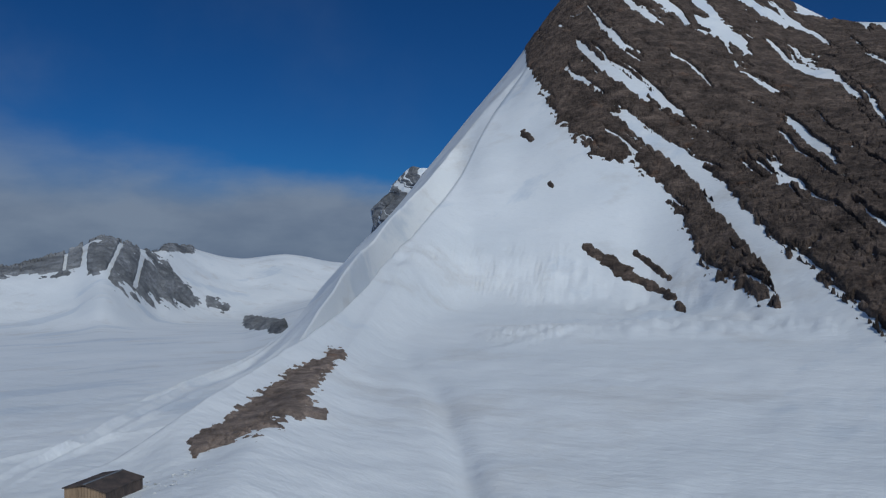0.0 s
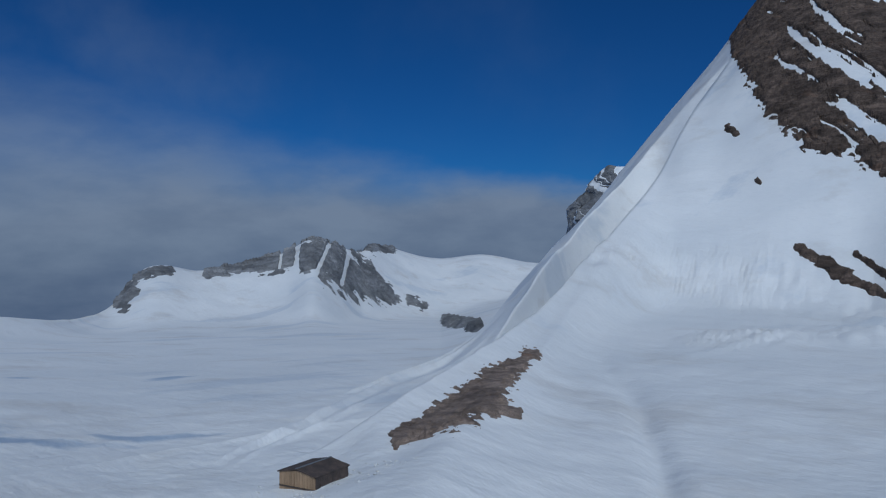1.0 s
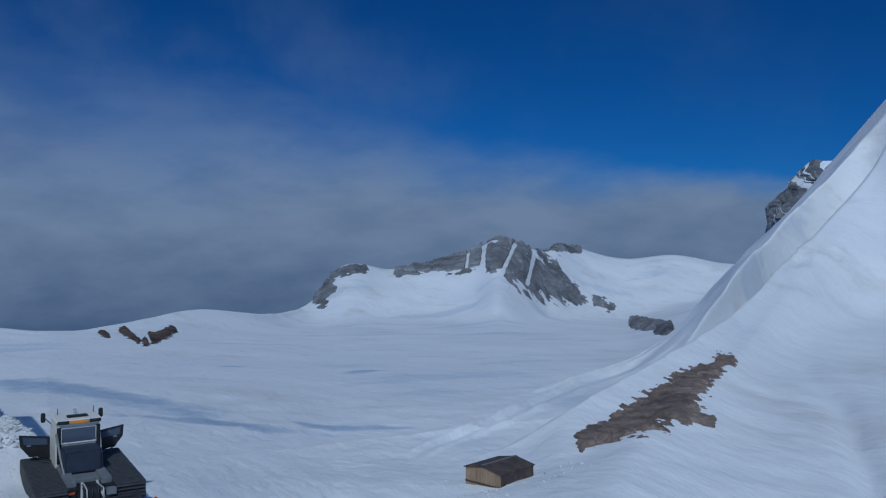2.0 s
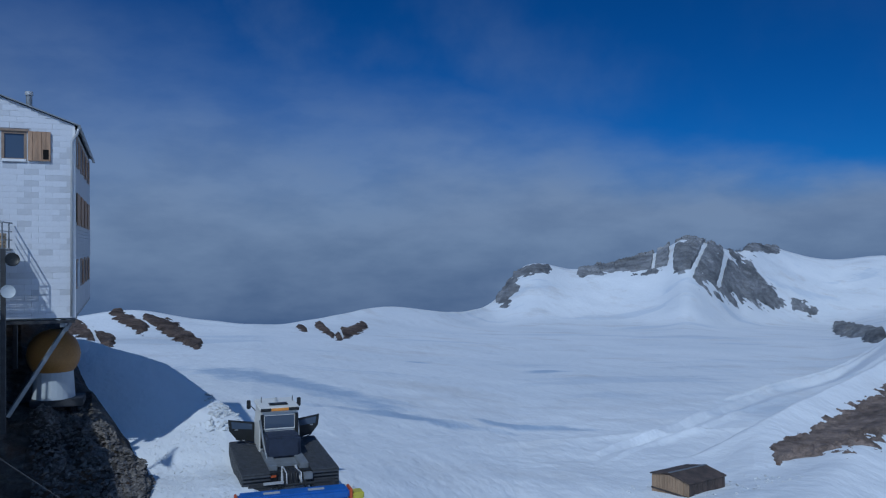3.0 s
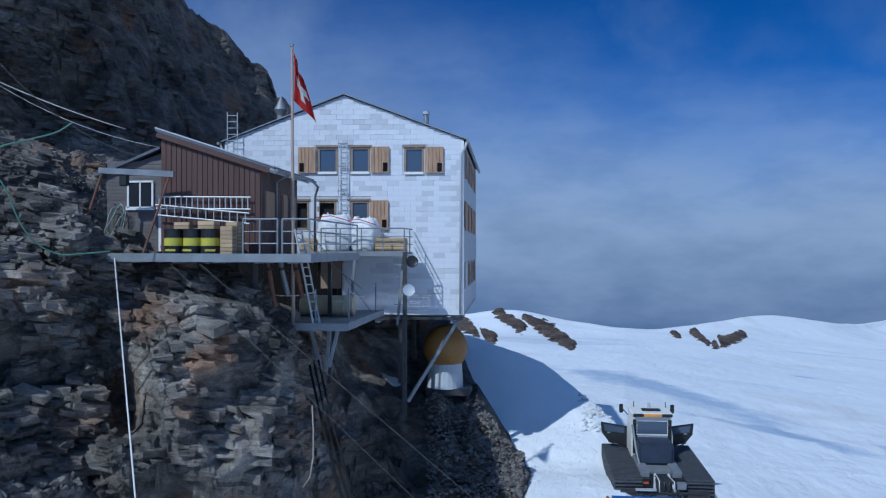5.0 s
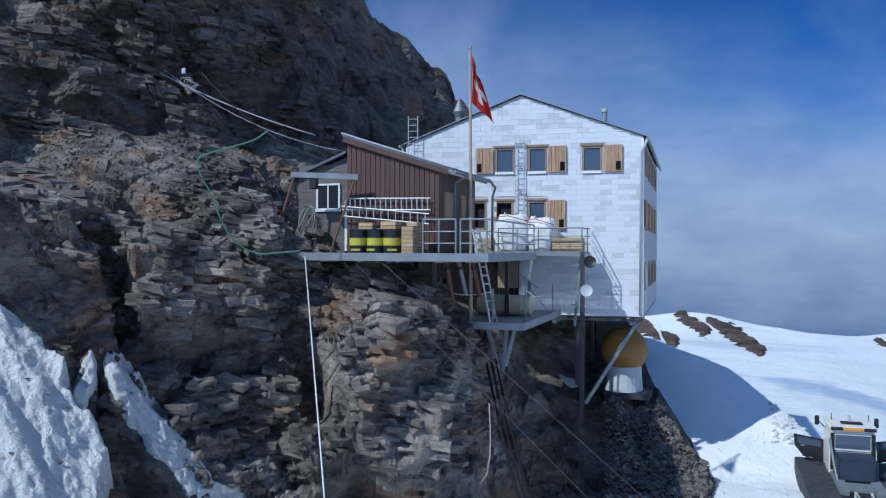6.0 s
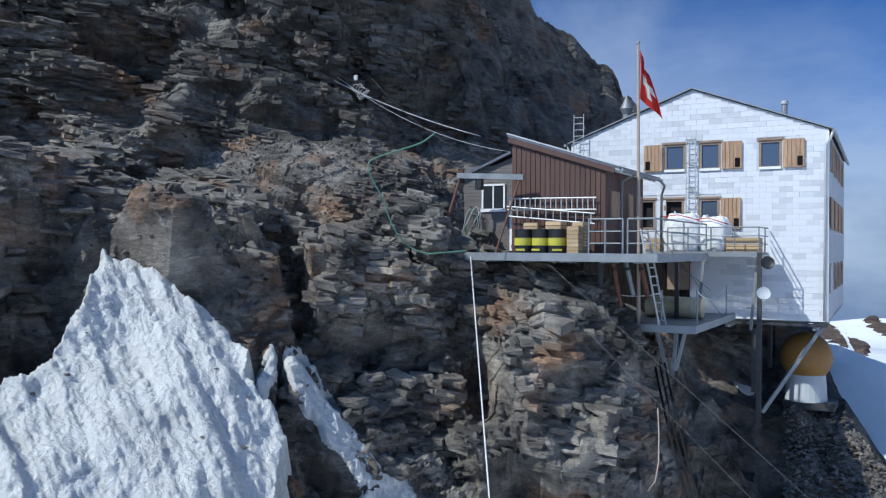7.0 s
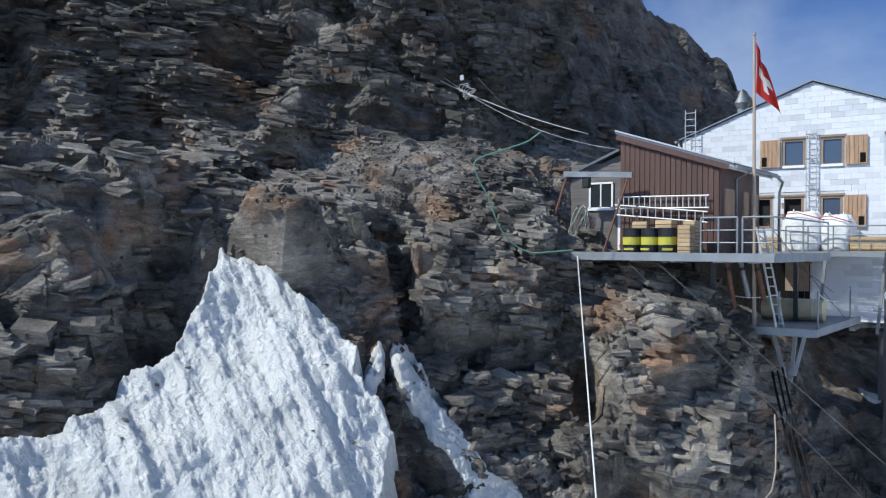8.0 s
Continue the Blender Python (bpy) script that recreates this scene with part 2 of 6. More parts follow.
def vnoise(p, seed=0):
    """Smooth noise in -1..1 for an array of places."""
    f = np.floor(p).astype(np.int64)
    u = p - f
    u = u * u * u * (u * (u * 6 - 15) + 10)
    out = 0
    for a in (0, 1):
        for b in (0, 1):
            for c in (0, 1):
                w = (u[..., 0] if a else 1 - u[..., 0]) * (u[..., 1] if b else 1 - u[..., 1]) * (u[..., 2] if c else 1 - u[..., 2])
                out = out + w * lattice(f[..., 0] + a, f[..., 1] + b, f[..., 2] + c, seed)
    return out * 2 - 1


def fbm(p, octaves=4, seed=0, gain=0.5):
    out, amp = 0, 1.0
    for o in range(octaves):
        out = out + amp * vnoise(p * 2.0 ** o + 17.3 * o, seed + o)
        amp *= gain
    return out


def blocks(p, seed=0, steep=2.5, flat=0.34, tilt=1.0):
    """Broken angular blocks: the outermost of tilted flat-topped blocks, one in each cell."""
    f = np.floor(p).astype(np.int64)
    best = np.full(p.shape[:-1], -9.0)
    for a in (-1, 0, 1):
        for b in (-1, 0, 1):
            for c in (-1, 0, 1):
                i, j, k = f[..., 0] + a, f[..., 1] + b, f[..., 2] + c
                h = lattice(i, j, k, seed + 7) - 0.5
                reach = 0
                for s, g in enumerate((i, j, k)):
                    q = lattice(i, j, k, seed + s)
                    d = p[..., s] - g - q
                    h = h + tilt * ((q * 7.31) % 1 - 0.5) * d
                    reach = np.maximum(reach, np.abs(d) + 0.25 * ((q * 13.7) % 1) * d)
                best = np.maximum(best, h - steep * np.maximum(0, reach - flat))
    return best


def smoothmax(a, b, k):
    return 0.5 * (a + b + np.sqrt((a - b) ** 2 + k * k))


def step(x, a, b):
    t = np.clip((x - a) / (b - a), 0, 1)
    return t * t * (3 - 2 * t)


def polar(az, d, z):
    a = np.radians(az)
    return np.stack([d * np.sin(a), d * np.cos(a), z], -1)


def sheet(name, p, mat, smooth=True, keep=None, closed=False):
    """A mesh over a grid of places; keep masks its cells."""
    rows, cols = p.shape[:2]
    idx = np.arange(rows * cols).reshape(rows, cols)
    q = np.stack([idx[:-1, :-1], idx[:-1, 1:], idx[1:, 1:], idx[1:, :-1]], -1).reshape(-1, 4)
    if keep is not None:
        q = q[(keep[:-1, :-1] | keep[1:, :-1] | keep[:-1, 1:] | keep[1:, 1:]).reshape(-1)]
        used = np.unique(q)
        back = np.zeros(rows * cols, np.int64)
        back[used] = np.arange(len(used))
        v, q = p.reshape(-1, 3)[used], back[q]
    else:
        v = p.reshape(-1, 3)
    me = bpy.data.meshes.new(name)
    me.vertices.add(len(v))
    me.vertices.foreach_set("co", v.astype(np.float32).ravel())
    me.loops.add(q.size)
    me.loops.foreach_set("vertex_index", q.astype(np.int32).ravel())
    me.polygons.add(len(q))
    me.polygons.foreach_set("loop_start", np.arange(0, q.size, 4, dtype=np.int32))
    me.polygons.foreach_set("use_smooth", np.full(len(q), smooth))
    me.update(calc_edges=True)
    me.materials.append(mat)
    return new(name, me)


# ---- the ground: one sheet of snow from below the camera to the horizon ----
# crests: azimuth, distance, elevation angle
RIDGE = np.array([(30, 40, -15.4), (36, 46, -13.4), (40.4, 50, -10.7), (45.6, 66, -7.7), (48.7, 80, -5.8), (50.3, 92, -4.7), (54.2, 150, -0.8), (56.6, 188, 2.0), (58.7, 220, 4.7), (60.1, 245, 7.4), (63, 290, 11.5), (66.2, 345, 16.3), (71, 380, 19.5), (76, 385, 17), (80, 385, 14.4), (85, 385, 13.3), (95, 380, 12), (120, 370, 4)])
FLANK = np.array([(29, 58, -13.6), (33, 66, -12.0), (39.3, 84, -9.3), (46.3, 140, -6.0), (50.4, 215, -1.5), (54.3, 300, 2.7), (58.1, 360, 7.3), (62, 375, 11.8), (65.8, 380, 16.2), (71, 395, 18.5), (90, 395, 9)])
FOOTLINE = np.array([(30, 30.0), (36, 31), (40.4, 35), (45, 46), (50, 68), (54.2, 108), (60, 160), (70, 160), (80, 125), (90, 105), (120, 105)])
SKYLINE = np.array([(-60, 260, -6), (-5, 270, -4.4), (-1.8, 270, -4.05), (2.8, 270, -5.0), (7.3, 270, -5.65), (9.6, 275, -5.25), (15.4, 300, -4.1), (19.7, 330, -4.35), (22.6, 400, -3.4), (23.9, 420, -1.65), (27.9, 440, -1.35), (31.1, 460, -0.9), (33.5, 475, 0.0), (35.3, 480, 0.8), (36.8, 500, 0.3), (38.5, 560, -0.15), (39.3, 600, 0.25), (44, 680, -0.7), (46.7, 700, -0.4), (49.8, 720, -0.9), (60, 720, -2), (100, 600, -4)])


def smooth_line(x, xs, ys):
    """A soft curve through the stations."""
    m = np.gradient(ys, xs)
    for i in range(1, len(xs) - 1):
        if (ys[i] - ys[i - 1]) * (ys[i + 1] - ys[i]) <= 0:
            m[i] = 0
    x = np.clip(x, xs[0], xs[-1])
    i = np.clip(np.searchsorted(xs, x, side="right") - 1, 0, len(xs) - 2)
    h = xs[i + 1] - xs[i]
    t = (x - xs[i]) / h
    return (2 * t ** 3 - 3 * t ** 2 + 1) * ys[i] + (t ** 3 - 2 * t ** 2 + t) * h * m[i] + (3 * t ** 2 - 2 * t ** 3) * ys[i + 1] + (t ** 3 - t ** 2) * h * m[i + 1]


def crest(table, az):
    d = smooth_line(az, table[:, 0], table[:, 1])
    return d, d * np.tan(np.radians(smooth_line(az, table[:, 0], table[:, 2])))


def ground_z(az, d):
    """Height of the snow at an azimuth and a distance; the land lies lower and farther towards the pyramid."""
    k = scale_at(az)
    near = 1 + (k - 1) * step(d, 10, 44)
    return near * land_z(az, d / k)


def scale_at(az):
    return np.interp(az, (6, 24, 110, 150), (1.0, 1.5, 1.5, 1.0))


def land_z(az, d):
    fall = np.interp(az, (-40, 44, 56, 180), (0.072, 0.072, 0.012, 0.012))
    z = -11.1 - fall * np.clip(d - 38, 0, 900)
    ds, zs = crest(SKYLINE, az)
    rough = fbm(polar(az, d, 0 * d) / 60, 4, 5)
    hill = np.where(d < ds, zs - 0.26 * (ds - d), zs - 0.55 * (d - ds)) + 2.0 * rough * (0.25 + 0.75 * step(np.abs(d - ds), 0, 60))
    past = d > ds * 1.001
    z = smoothmax(np.where(past, np.minimum(z, zs), z), np.where(past, -1e4, hill), 9)
    z = np.where(past, np.maximum(zs - 0.55 * (d - ds), -1100), z - 2.5 * step(d, ds - 30, ds))
    d_low, z_low = crest(RIDGE, az)
    for table, slope, k, lo, hi, reach in ((FLANK, 0.45, 3, 24, 33, 50), (RIDGE, 0.56, 4, 24, 34, 400)):
        dr, zr = crest(table, az)
        if table is FLANK:
            w = step(az, 66, 60) * step(az, 39, 46)
            slope = w * np.clip((zr - z_low) / np.maximum(dr - d_low, 4), 0.02, 0.45) + (1 - w) * 0.45
        else:
            foot = smooth_line(az, *FOOTLINE.T)
            slope = np.clip((zr + 11.2) / np.maximum(dr - foot, 4), 0.1, 0.8)
        zr = np.where(az < hi, np.interp(az, (lo, hi), (-5, 0)) + zr, zr)
        face = np.where(d < dr, zr - slope * np.minimum(dr - d, reach) - 0.9 * np.maximum(dr - d - reach, 0), zr - 0.75 * (d - dr)) + 0.006 * d * (0.15 + 0.85 * step(np.abs(d - dr), 0, 40)) * rough
        z = smoothmax(z, face, k * step(np.abs(d - dr), 0, 25) + 0.2)
    # the bank of snow beside the hut
    x, y = d * np.sin(np.radians(az)), d * np.cos(np.radians(az))
    top = np.interp(x, (-14, -4.7, 0.6, 3.3, 6.5), (-4, -5.9, -7.4, -8.9, -11.5))
    line = np.interp(x, (-14, -4.7, 0.6, 3.3, 6.5), (60, 58, 55, 50, 44))
    z = smoothmax(z, top - np.where(y < line, 0.28, 0.9) * np.abs(line - y), 0.5)
    # the cliff stands in a hollow
    z = z - 1.8 * step(az, -0.3, -2.5) * step(d, 43, 38)
    # groomed road with its berms on the far flank of the ridge
    df, zf = crest(FLANK, az)
    below = np.degrees(np.arctan2(zf, df)) - np.degrees(np.arctan2(z, d))
    road = np.exp(-((below - 0.3) / 0.10) ** 2) - 0.8 * np.exp(-((below - 0.62) / 0.16) ** 2) + np.exp(-((below - 1.05) / 0.13) ** 2)
    dc, zc = crest(RIDGE, az)
    z = z + 0.22 * road * step(az, 27, 32) * step(az, 49, 45) * step(d, dc + 2, dc + 8) * step(d, df + 25, df + 5)
    # wind-cut ripples and old slide debris across the foot of the face
    el = np.degrees(np.arctan2(z, d))
    belt = np.exp(-((el + 2.2 + 0.12 * (az - 62)) / 2.3) ** 2) * step(az, 50, 56) * step(az, 84, 74)
    q = polar(az, d, 0 * d)
    # a run-out furrow and a line of slide lumps
    furrow = np.exp(-((az - np.interp(-el, (7.7, 11, 14.8), (54.9, 57.7, 59.3)) + 0.5 * fbm(polar(az, d, 0 * d) / 12.0, 2, 315)) / 1.1) ** 2) * step(el, -6.6, -8.5) * step(d, 18, 28)
    lumps = np.exp(-((el + 5.7 - 0.06 * (az - 72)) / 0.45) ** 2) * step(az, 59, 62)
    z = z - 0.5 * furrow + lumps * (0.3 + 0.9 * np.abs(fbm(polar(az, d, 0 * d) / 4.0, 4, 311)))
    z = z + belt * (0.9 * np.abs(fbm(q / 9.0, 4, 301)) + 0.35 * fbm(q / 2.2, 3, 305))
    z = z + 0.5 * rough * step(d, 60, 160) + 0.10 * fbm(polar(az, d, 0 * d) / 3.0, 4, 9) * step(d, 200, 60)
    return z


AZ = np.concatenate([np.arange(-180, -70, 4.0), np.arange(-70, -6, 1.0), np.arange(-6, 92, 0.16), np.arange(92, 180.1, 4.0)])
marks = [24.0 + 0 * AZ] + [scale_at(AZ) * smooth_line(AZ, q[:, 0], q[:, 1]) for q in (RIDGE, FLANK, SKYLINE)] + [4500.0 + 0 * AZ]
rows = [np.array((0.0, 6, 12, 18, 24))[:, None] + 0 * AZ]
for q0, q1, n in zip(marks, marks[1:], (150, 130, 170, 24)):
    rows.append(q0 * (q1 / q0) ** (np.arange(1, n + 1)[:, None] / n))
dg = np.concatenate(rows)
azg = AZ + 0 * dg
gz = ground_z(azg, dg)
gz[:, -1] = gz[:, 0]
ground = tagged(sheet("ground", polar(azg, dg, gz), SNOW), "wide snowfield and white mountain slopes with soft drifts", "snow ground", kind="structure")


# ---- rock that breaks through the snow ----
def outcrop(name, az0, az1, d0, d1, na, nd, cover, mat, label, rough=1.5, size=8.0, sink=0.6, seed=3, smooth=False, category="rock", grow=0.55):
    a, d = np.meshgrid(np.linspace(az0, az1, na), np.geomspace(d0, d1, nd))
    z = ground_z(a, d)
    p = polar(a, d, z)
    n = fbm(p / size, 5, seed, 0.55)
    v = blocks(p / np.array((size, size, size * 0.4)) * 1.6, seed)
    c = cover(a, d, z, p)
    lift = sink * 4 * np.clip(c + grow * n, -0.6, 0.5) + rough * np.clip(c + grow * n, 0, 1) * (0.5 * n + 0.8 * v)
    p[..., 2] += lift
    return tagged(sheet(name, p, mat, smooth, lift > -0.25 * sink), label, category)


def capsules(rows, cuts=()):
    """Cover from strokes (az, el, az, el, half width at start, at end), in degrees as seen from the mount."""
    def cover(a, d, z, p):
        el = np.degrees(np.arctan2(z, d))
        best = np.full(a.shape, -3.0)
        for a0, e0, a1, e1, w0, w1 in rows:
            t = np.clip(((a - a0) * (a1 - a0) + (el - e0) * (e1 - e0)) / ((a1 - a0) ** 2 + (e1 - e0) ** 2), 0, 1)
            far = np.hypot(a - a0 - t * (a1 - a0), el - e0 - t * (e1 - e0))
            best = np.maximum(best, 1 - far / (w0 + t * (w1 - w0)))
        for a0, e0, a1, e1, w0 in cuts:
            t = np.clip(((a - a0) * (a1 - a0) + (el - e0) * (e1 - e0)) / ((a1 - a0) ** 2 + (e1 - e0) ** 2), 0, 1)
            best = best - 2.2 * np.clip(1.5 - np.hypot(a - a0 - t * (a1 - a0), el - e0 - t * (e1 - e0)) / w0, 0, 1)
        return best
    return cover


outcrop("rock_outcrop", 39.5, 52, 54, 140, 260, 330,
        capsules([(40.9, -13.0, 43.2, -12.0, 0.5, 0.75), (43.2, -12.0, 47.5, -9.8, 0.8, 1.35), (47.5, -9.2, 49.6, -8.0, 1.0, 0.45), (47, -10.9, 49.3, -11.4, 0.6, 0.25), (49.9, -7.5, 50.4, -7.4, 0.5, 0.4)]),
        ROCK_STRIP, "long strip of bare brown rubble showing through the snow ridge", 0.10, 0.9, 0.16, 11, grow=0.5)


def pyramid(a, d, z, p):
    """Rock above the lower edge, split by a broad snow gully and by thin snow streaks that run down with the beds."""
    el = np.degrees(np.arctan2(z, d))
    edge = np.interp(a, (62.2, 63.4, 65.3, 66.5, 68.5, 70.2, 71.9, 73.8, 74.7, 76.3, 79.4, 80.4, 82.1, 85.3, 92), (17, 11.8, 9.0, 7.0, 6.0, 5.7, 4.2, 0.75, -1.1, -2.3, -4.1, -0.6, -2.4, -5.0, -9))
    c = np.clip((el - edge) / 1.2, -2, 0.8)
    gully = np.interp(a, (66, 69, 72, 74.4, 76.5, 78.3, 80, 82, 86), (12.5, 9.3, 6.6, 4.8, 2.6, 0.0, -2.3, -4.5, -10))
    c -= 1.9 * np.clip(1.4 - np.abs(el - gully) / np.interp(a, (66, 72, 76.5, 78.3, 80), (0.25, 0.6, 0.95, 1.3, 1.5)), 0, 1) * step(a, 68.4, 70.5)
    gully2 = np.interp(a, (66.5, 68, 70.5, 72), (13.6, 12.2, 10.4, 9.0))
    c -= 2.2 * np.clip(1.3 - np.abs(el - gully2) / 0.42, 0, 1) * step(a, 66.3, 67) * step(a, 72, 70.5)
    gully3 = np.interp(a, (73.8, 75.5, 77.5, 79), (16.5, 14.6, 12.4, 10.6))
    c -= 2.0 * np.clip(1.3 - np.abs(el - gully3) / 0.5, 0, 1) * step(a, 73.4, 74) * step(a, 78.6, 76.5)
    across = el + 0.8 * a
    bend = 0.5 * fbm(np.stack([a * 0.3, el * 0.3, 0 * a], -1), 3, 23)
    streak = fbm(np.stack([(across + bend) * 1.9, (a - el) * 0.16, 0 * a], -1), 5, 21)
    fray = fbm(np.stack([(across + bend) * 3.2, (a - el) * 0.7, 0 * a], -1), 5, 25, 0.6)
    crest_snow = step(el, np.interp(a, (80.4, 86), (14.2, 12.7)), np.interp(a, (80.4, 86), (14.45, 12.95))) * step(a, 80.2, 81.2)
    return c - 3.8 * np.clip(streak - 0.33, 0, 0.5) * step(a, 64, 69) + 0.4 * fray - 4 * crest_snow


outcrop("mountain_rock", 61.5, 91, 150, 585, 590, 590, pyramid, ROCK_FAR, "steep dark brown mountain rock with snowy gullies", 1.0, 3.2, 0.8, 31, category="mountain")
outcrop("rock_outcrop", 61.5, 74, 150, 520, 320, 380, capsules([(67.3, -0.2, 70, -2.0, 0.28, 0.42), (70, -2.0, 73.0, -3.6, 0.42, 0.2), (70.5, -0.6, 72.6, -2.2, 0.16, 0.25), (63.2, 7.5, 63.5, 7.2, 0.3, 0.22), (64.8, 4.1, 65.0, 4.0, 0.14, 0.12), (73.3, -4.2, 73.7, -4.4, 0.2, 0.14)]), ROCK_FAR,
        "slanting dark rock ribs on the snow face", 0.7, 4.0, 0.6, 41)
outcrop("rock_outcrop", 22.5, 48.5, 260, 1000, 520, 460,
        capsules([(23.0, -3.6, 23.6, -2.9, 0.55, 0.5), (23.9, -1.9, 26, -1.5, 0.25, 0.25), (28.4, -1.7, 30.2, -1.4, 0.35, 0.45), (31, -1.3, 33, -0.9, 0.5, 0.8), (33.4, -0.7, 36.2, -0.6, 0.9, 1.5), (36.2, -0.8, 38.3, -2.2, 1.3, 1.3), (38.3, -2.2, 40.6, -3.6, 1.3, 0.5), (41.9, -3.6, 42.8, -4.1, 0.3, 0.3), (44.4, -5.1, 46.5, -5.6, 0.35, 0.35), (38.6, 0.0, 40.6, -0.2, 0.3, 0.25), (49, -2.2, 50, -2.6, 0.2, 0.2)],
                 [(34.3, 0.4, 34.1, -1.7, 0.13), (36.4, 0.2, 35.4, -2.0, 0.12), (37.7, -0.5, 37.2, -2.6, 0.11), (33.2, -0.2, 33.0, -1.6, 0.08)]),
        ROCK_GREY, "dark grey rock ribs breaking through a snow ridge", 1.5, 9.0, 1.0, 51, grow=0.5)
outcrop("rock_outcrop", -6, 17, 150, 360, 420, 260,
        capsules([(-5.2, -5.0, -3.0, -6.1, 0.42, 0.3), (-2.5, -4.3, -1.0, -5.3, 0.34, 0.36), (-0.7, -4.6, 0.8, -5.4, 0.26, 0.46), (0.8, -5.4, 2.4, -6.5, 0.46, 0.28), (9.1, -5.5, 9.5, -5.7, 0.17, 0.12), (10.4, -5.4, 11.3, -6.1, 0.24, 0.15), (11.8, -6.1, 13.3, -5.5, 0.3, 0.32)],
                 [(-4.4, -4.6, -3.6, -6.2, 0.09), (-1.9, -5.3, -1.5, -5.9, 0.1), (11.6, -5.4, 12.0, -6.2, 0.08)]),
        ROCK_FAR, "dark rocks on the snowy rim", 0.4, 3.0, 0.35, 61, grow=0.5)

# the far peak above the clouds
peak = tagged(new("distant_peak"), "distant jagged grey peak streaked with snow", "mountain")
a, v = np.meshgrid(np.linspace(50, 62, 240), np.linspace(0, 1, 90))
h = np.interp(a, (50, 52.7, 53.0, 53.5, 54.6, 55.6, 57, 62), (-260, -160, 85, 105, 138, 168, 150, 60))
p = polar(a, 1250 + 500 * v, -200 + (h + 200) * v)
p = p + fbm(p / 55, 5, 71)[..., None] * np.array((12, -22, 9))
streak = fbm(np.stack([a * 3.2 + 1.5 * v, 2.0 * v, 0 * a], -1), 4, 73)
for name, q, mat in (("snow_cover", p, SNOW), ("rock", p + (9 * (streak + 0.12))[..., None] * np.array((-0.55, -0.75, 0.3)), ROCK_GREY)):
    s = sheet(name, q, mat, False)
    s.parent = peak

# ---- the cliff that carries the hut ----
STATIONS = np.array([-78, -65, -57, -50, -46.5, -40, -32, -28.6, -26, -22, -18.5, -16.5, -13, -8, -5.6, -4, -1, 1.2], float)
FOOT = [(14, -17), (15, -17), (16, -17), (17, -17), (17.5, -17), (18.5, -17), (20.5, -17), (22, -17), (23.5, -17), (25, -17), (26.5, -17), (27, -17), (26, -17), (25, -17), (26, -17), (27, -17), (29, -17), (32, -17)]
WAIST = [(18.5, -6.2), (19.5, -6.4), (19.5, -6.5), (19.5, -6.6), (19.8, -6.6), (21, -6.8), (25.2, -6.6), (26.9, -5.6), (27.4, -5.6), (27.8, -6), (28.6, -6.3), (29.6, -6.6), (33.5, -7.45), (36, -8.6), (36.5, -9.7), (36.8, -9.6), (36, -10.0), (35.5, -12.4)]
LIP = [(26.5, 2.5), (27, 2.5), (28, 1.75), (28.5, 1.2), (29, 1.4), (29.5, 1.6), (30, 0.2), (30.2, -0.9), (30, -1.1), (30.2, -1.9), (31, -3.4), (32, -4.2), (38, -5.6), (41, -6.3), (42, -7.7), (41.5, -7.2), (39.5, -9.0), (38, -13)]
SHELF = [(29.5, 3.8), (30, 3.8), (31, 3.2), (32, 2.4), (33.5, 3.1), (34.5, 4.2), (35, 3.4), (36.5, 1.2), (37.5, -0.8), (39, -1.5), (40, -2.6), (40.5, -3.4), (44.5, -4.7), (46, -6.3), (46.6, -7.6), (45.5, -6.9), (43, -10.0), (42, -14.5)]
LEDGE = [(35, 5.1), (35, 5.0), (36, 4.35), (36, 3.7), (37, 4.8), (37, 4.7), (40, 4.8), (42, 4.9), (45, 5.0), (51, 5.0), (57, 4.0), (57, 0), (56, -3.9), (56, -3.9), (56, -5.0), (56, -9.0), (56, -12.6), (56, -17)]
CREST = [(38, 7.0), (39, 12.2), (40, 13), (40.3, 14), (41.5, 18), (42, 24), (48, 24), (53, 23), (57, 20), (61, 15.9), (64, 14.0), (65, 10.2), (66, 0), (66, -4.4), (66, -5.4), (66, -10.6), (66, -15.2), (66, -18)]
BACK = [(r + 45, z - 8) for r, z in CREST]
LINES = [np.array(x, float) for x in (FOOT, WAIST, LIP, SHELF, LEDGE, CREST, BACK)]
SEGMENTS = (80, 210, 70, 60, 220, 12)


def cliff_base(az, v):
    """Radius and height of the unbroken cliff; v runs from 0 at its foot over 5 at its crest to 6 behind it."""
    i = np.clip(np.floor(v).astype(int), 0, 5)
    t = v - i
    r = np.stack([np.interp(az, STATIONS, l[:, 0]) for l in LINES], -1)
    z = np.stack([np.interp(az, STATIONS, l[:, 1]) for l in LINES], -1)
    def pick(q, k):
        return np.take_along_axis(q, k[..., None], -1)[..., 0]
    return pick(r, i) * (1 - t) + pick(r, i + 1) * t, pick(z, i) * (1 - t) + pick(z, i + 1) * t


def field_cover(a, el):
    left = np.interp(el, (-20, -16.5, -13.2, -12.4, -10.8, -8.6, -8.0, -5, -3, -1), (-74, -74, -70, -61.5, -59.3, -57, -55.0, -53.8, -53.0, -52.4))
    right = np.interp(el, (-20, -16.5, -13.3, -8.1, -5, -2.6, -1.1), (-41.0, -40.6, -40.2, -43.3, -45.8, -49.6, -51.9))
    return np.minimum(np.minimum((a - left), (right - a)) / 1.5, (-1.0 - el) / 1.2)


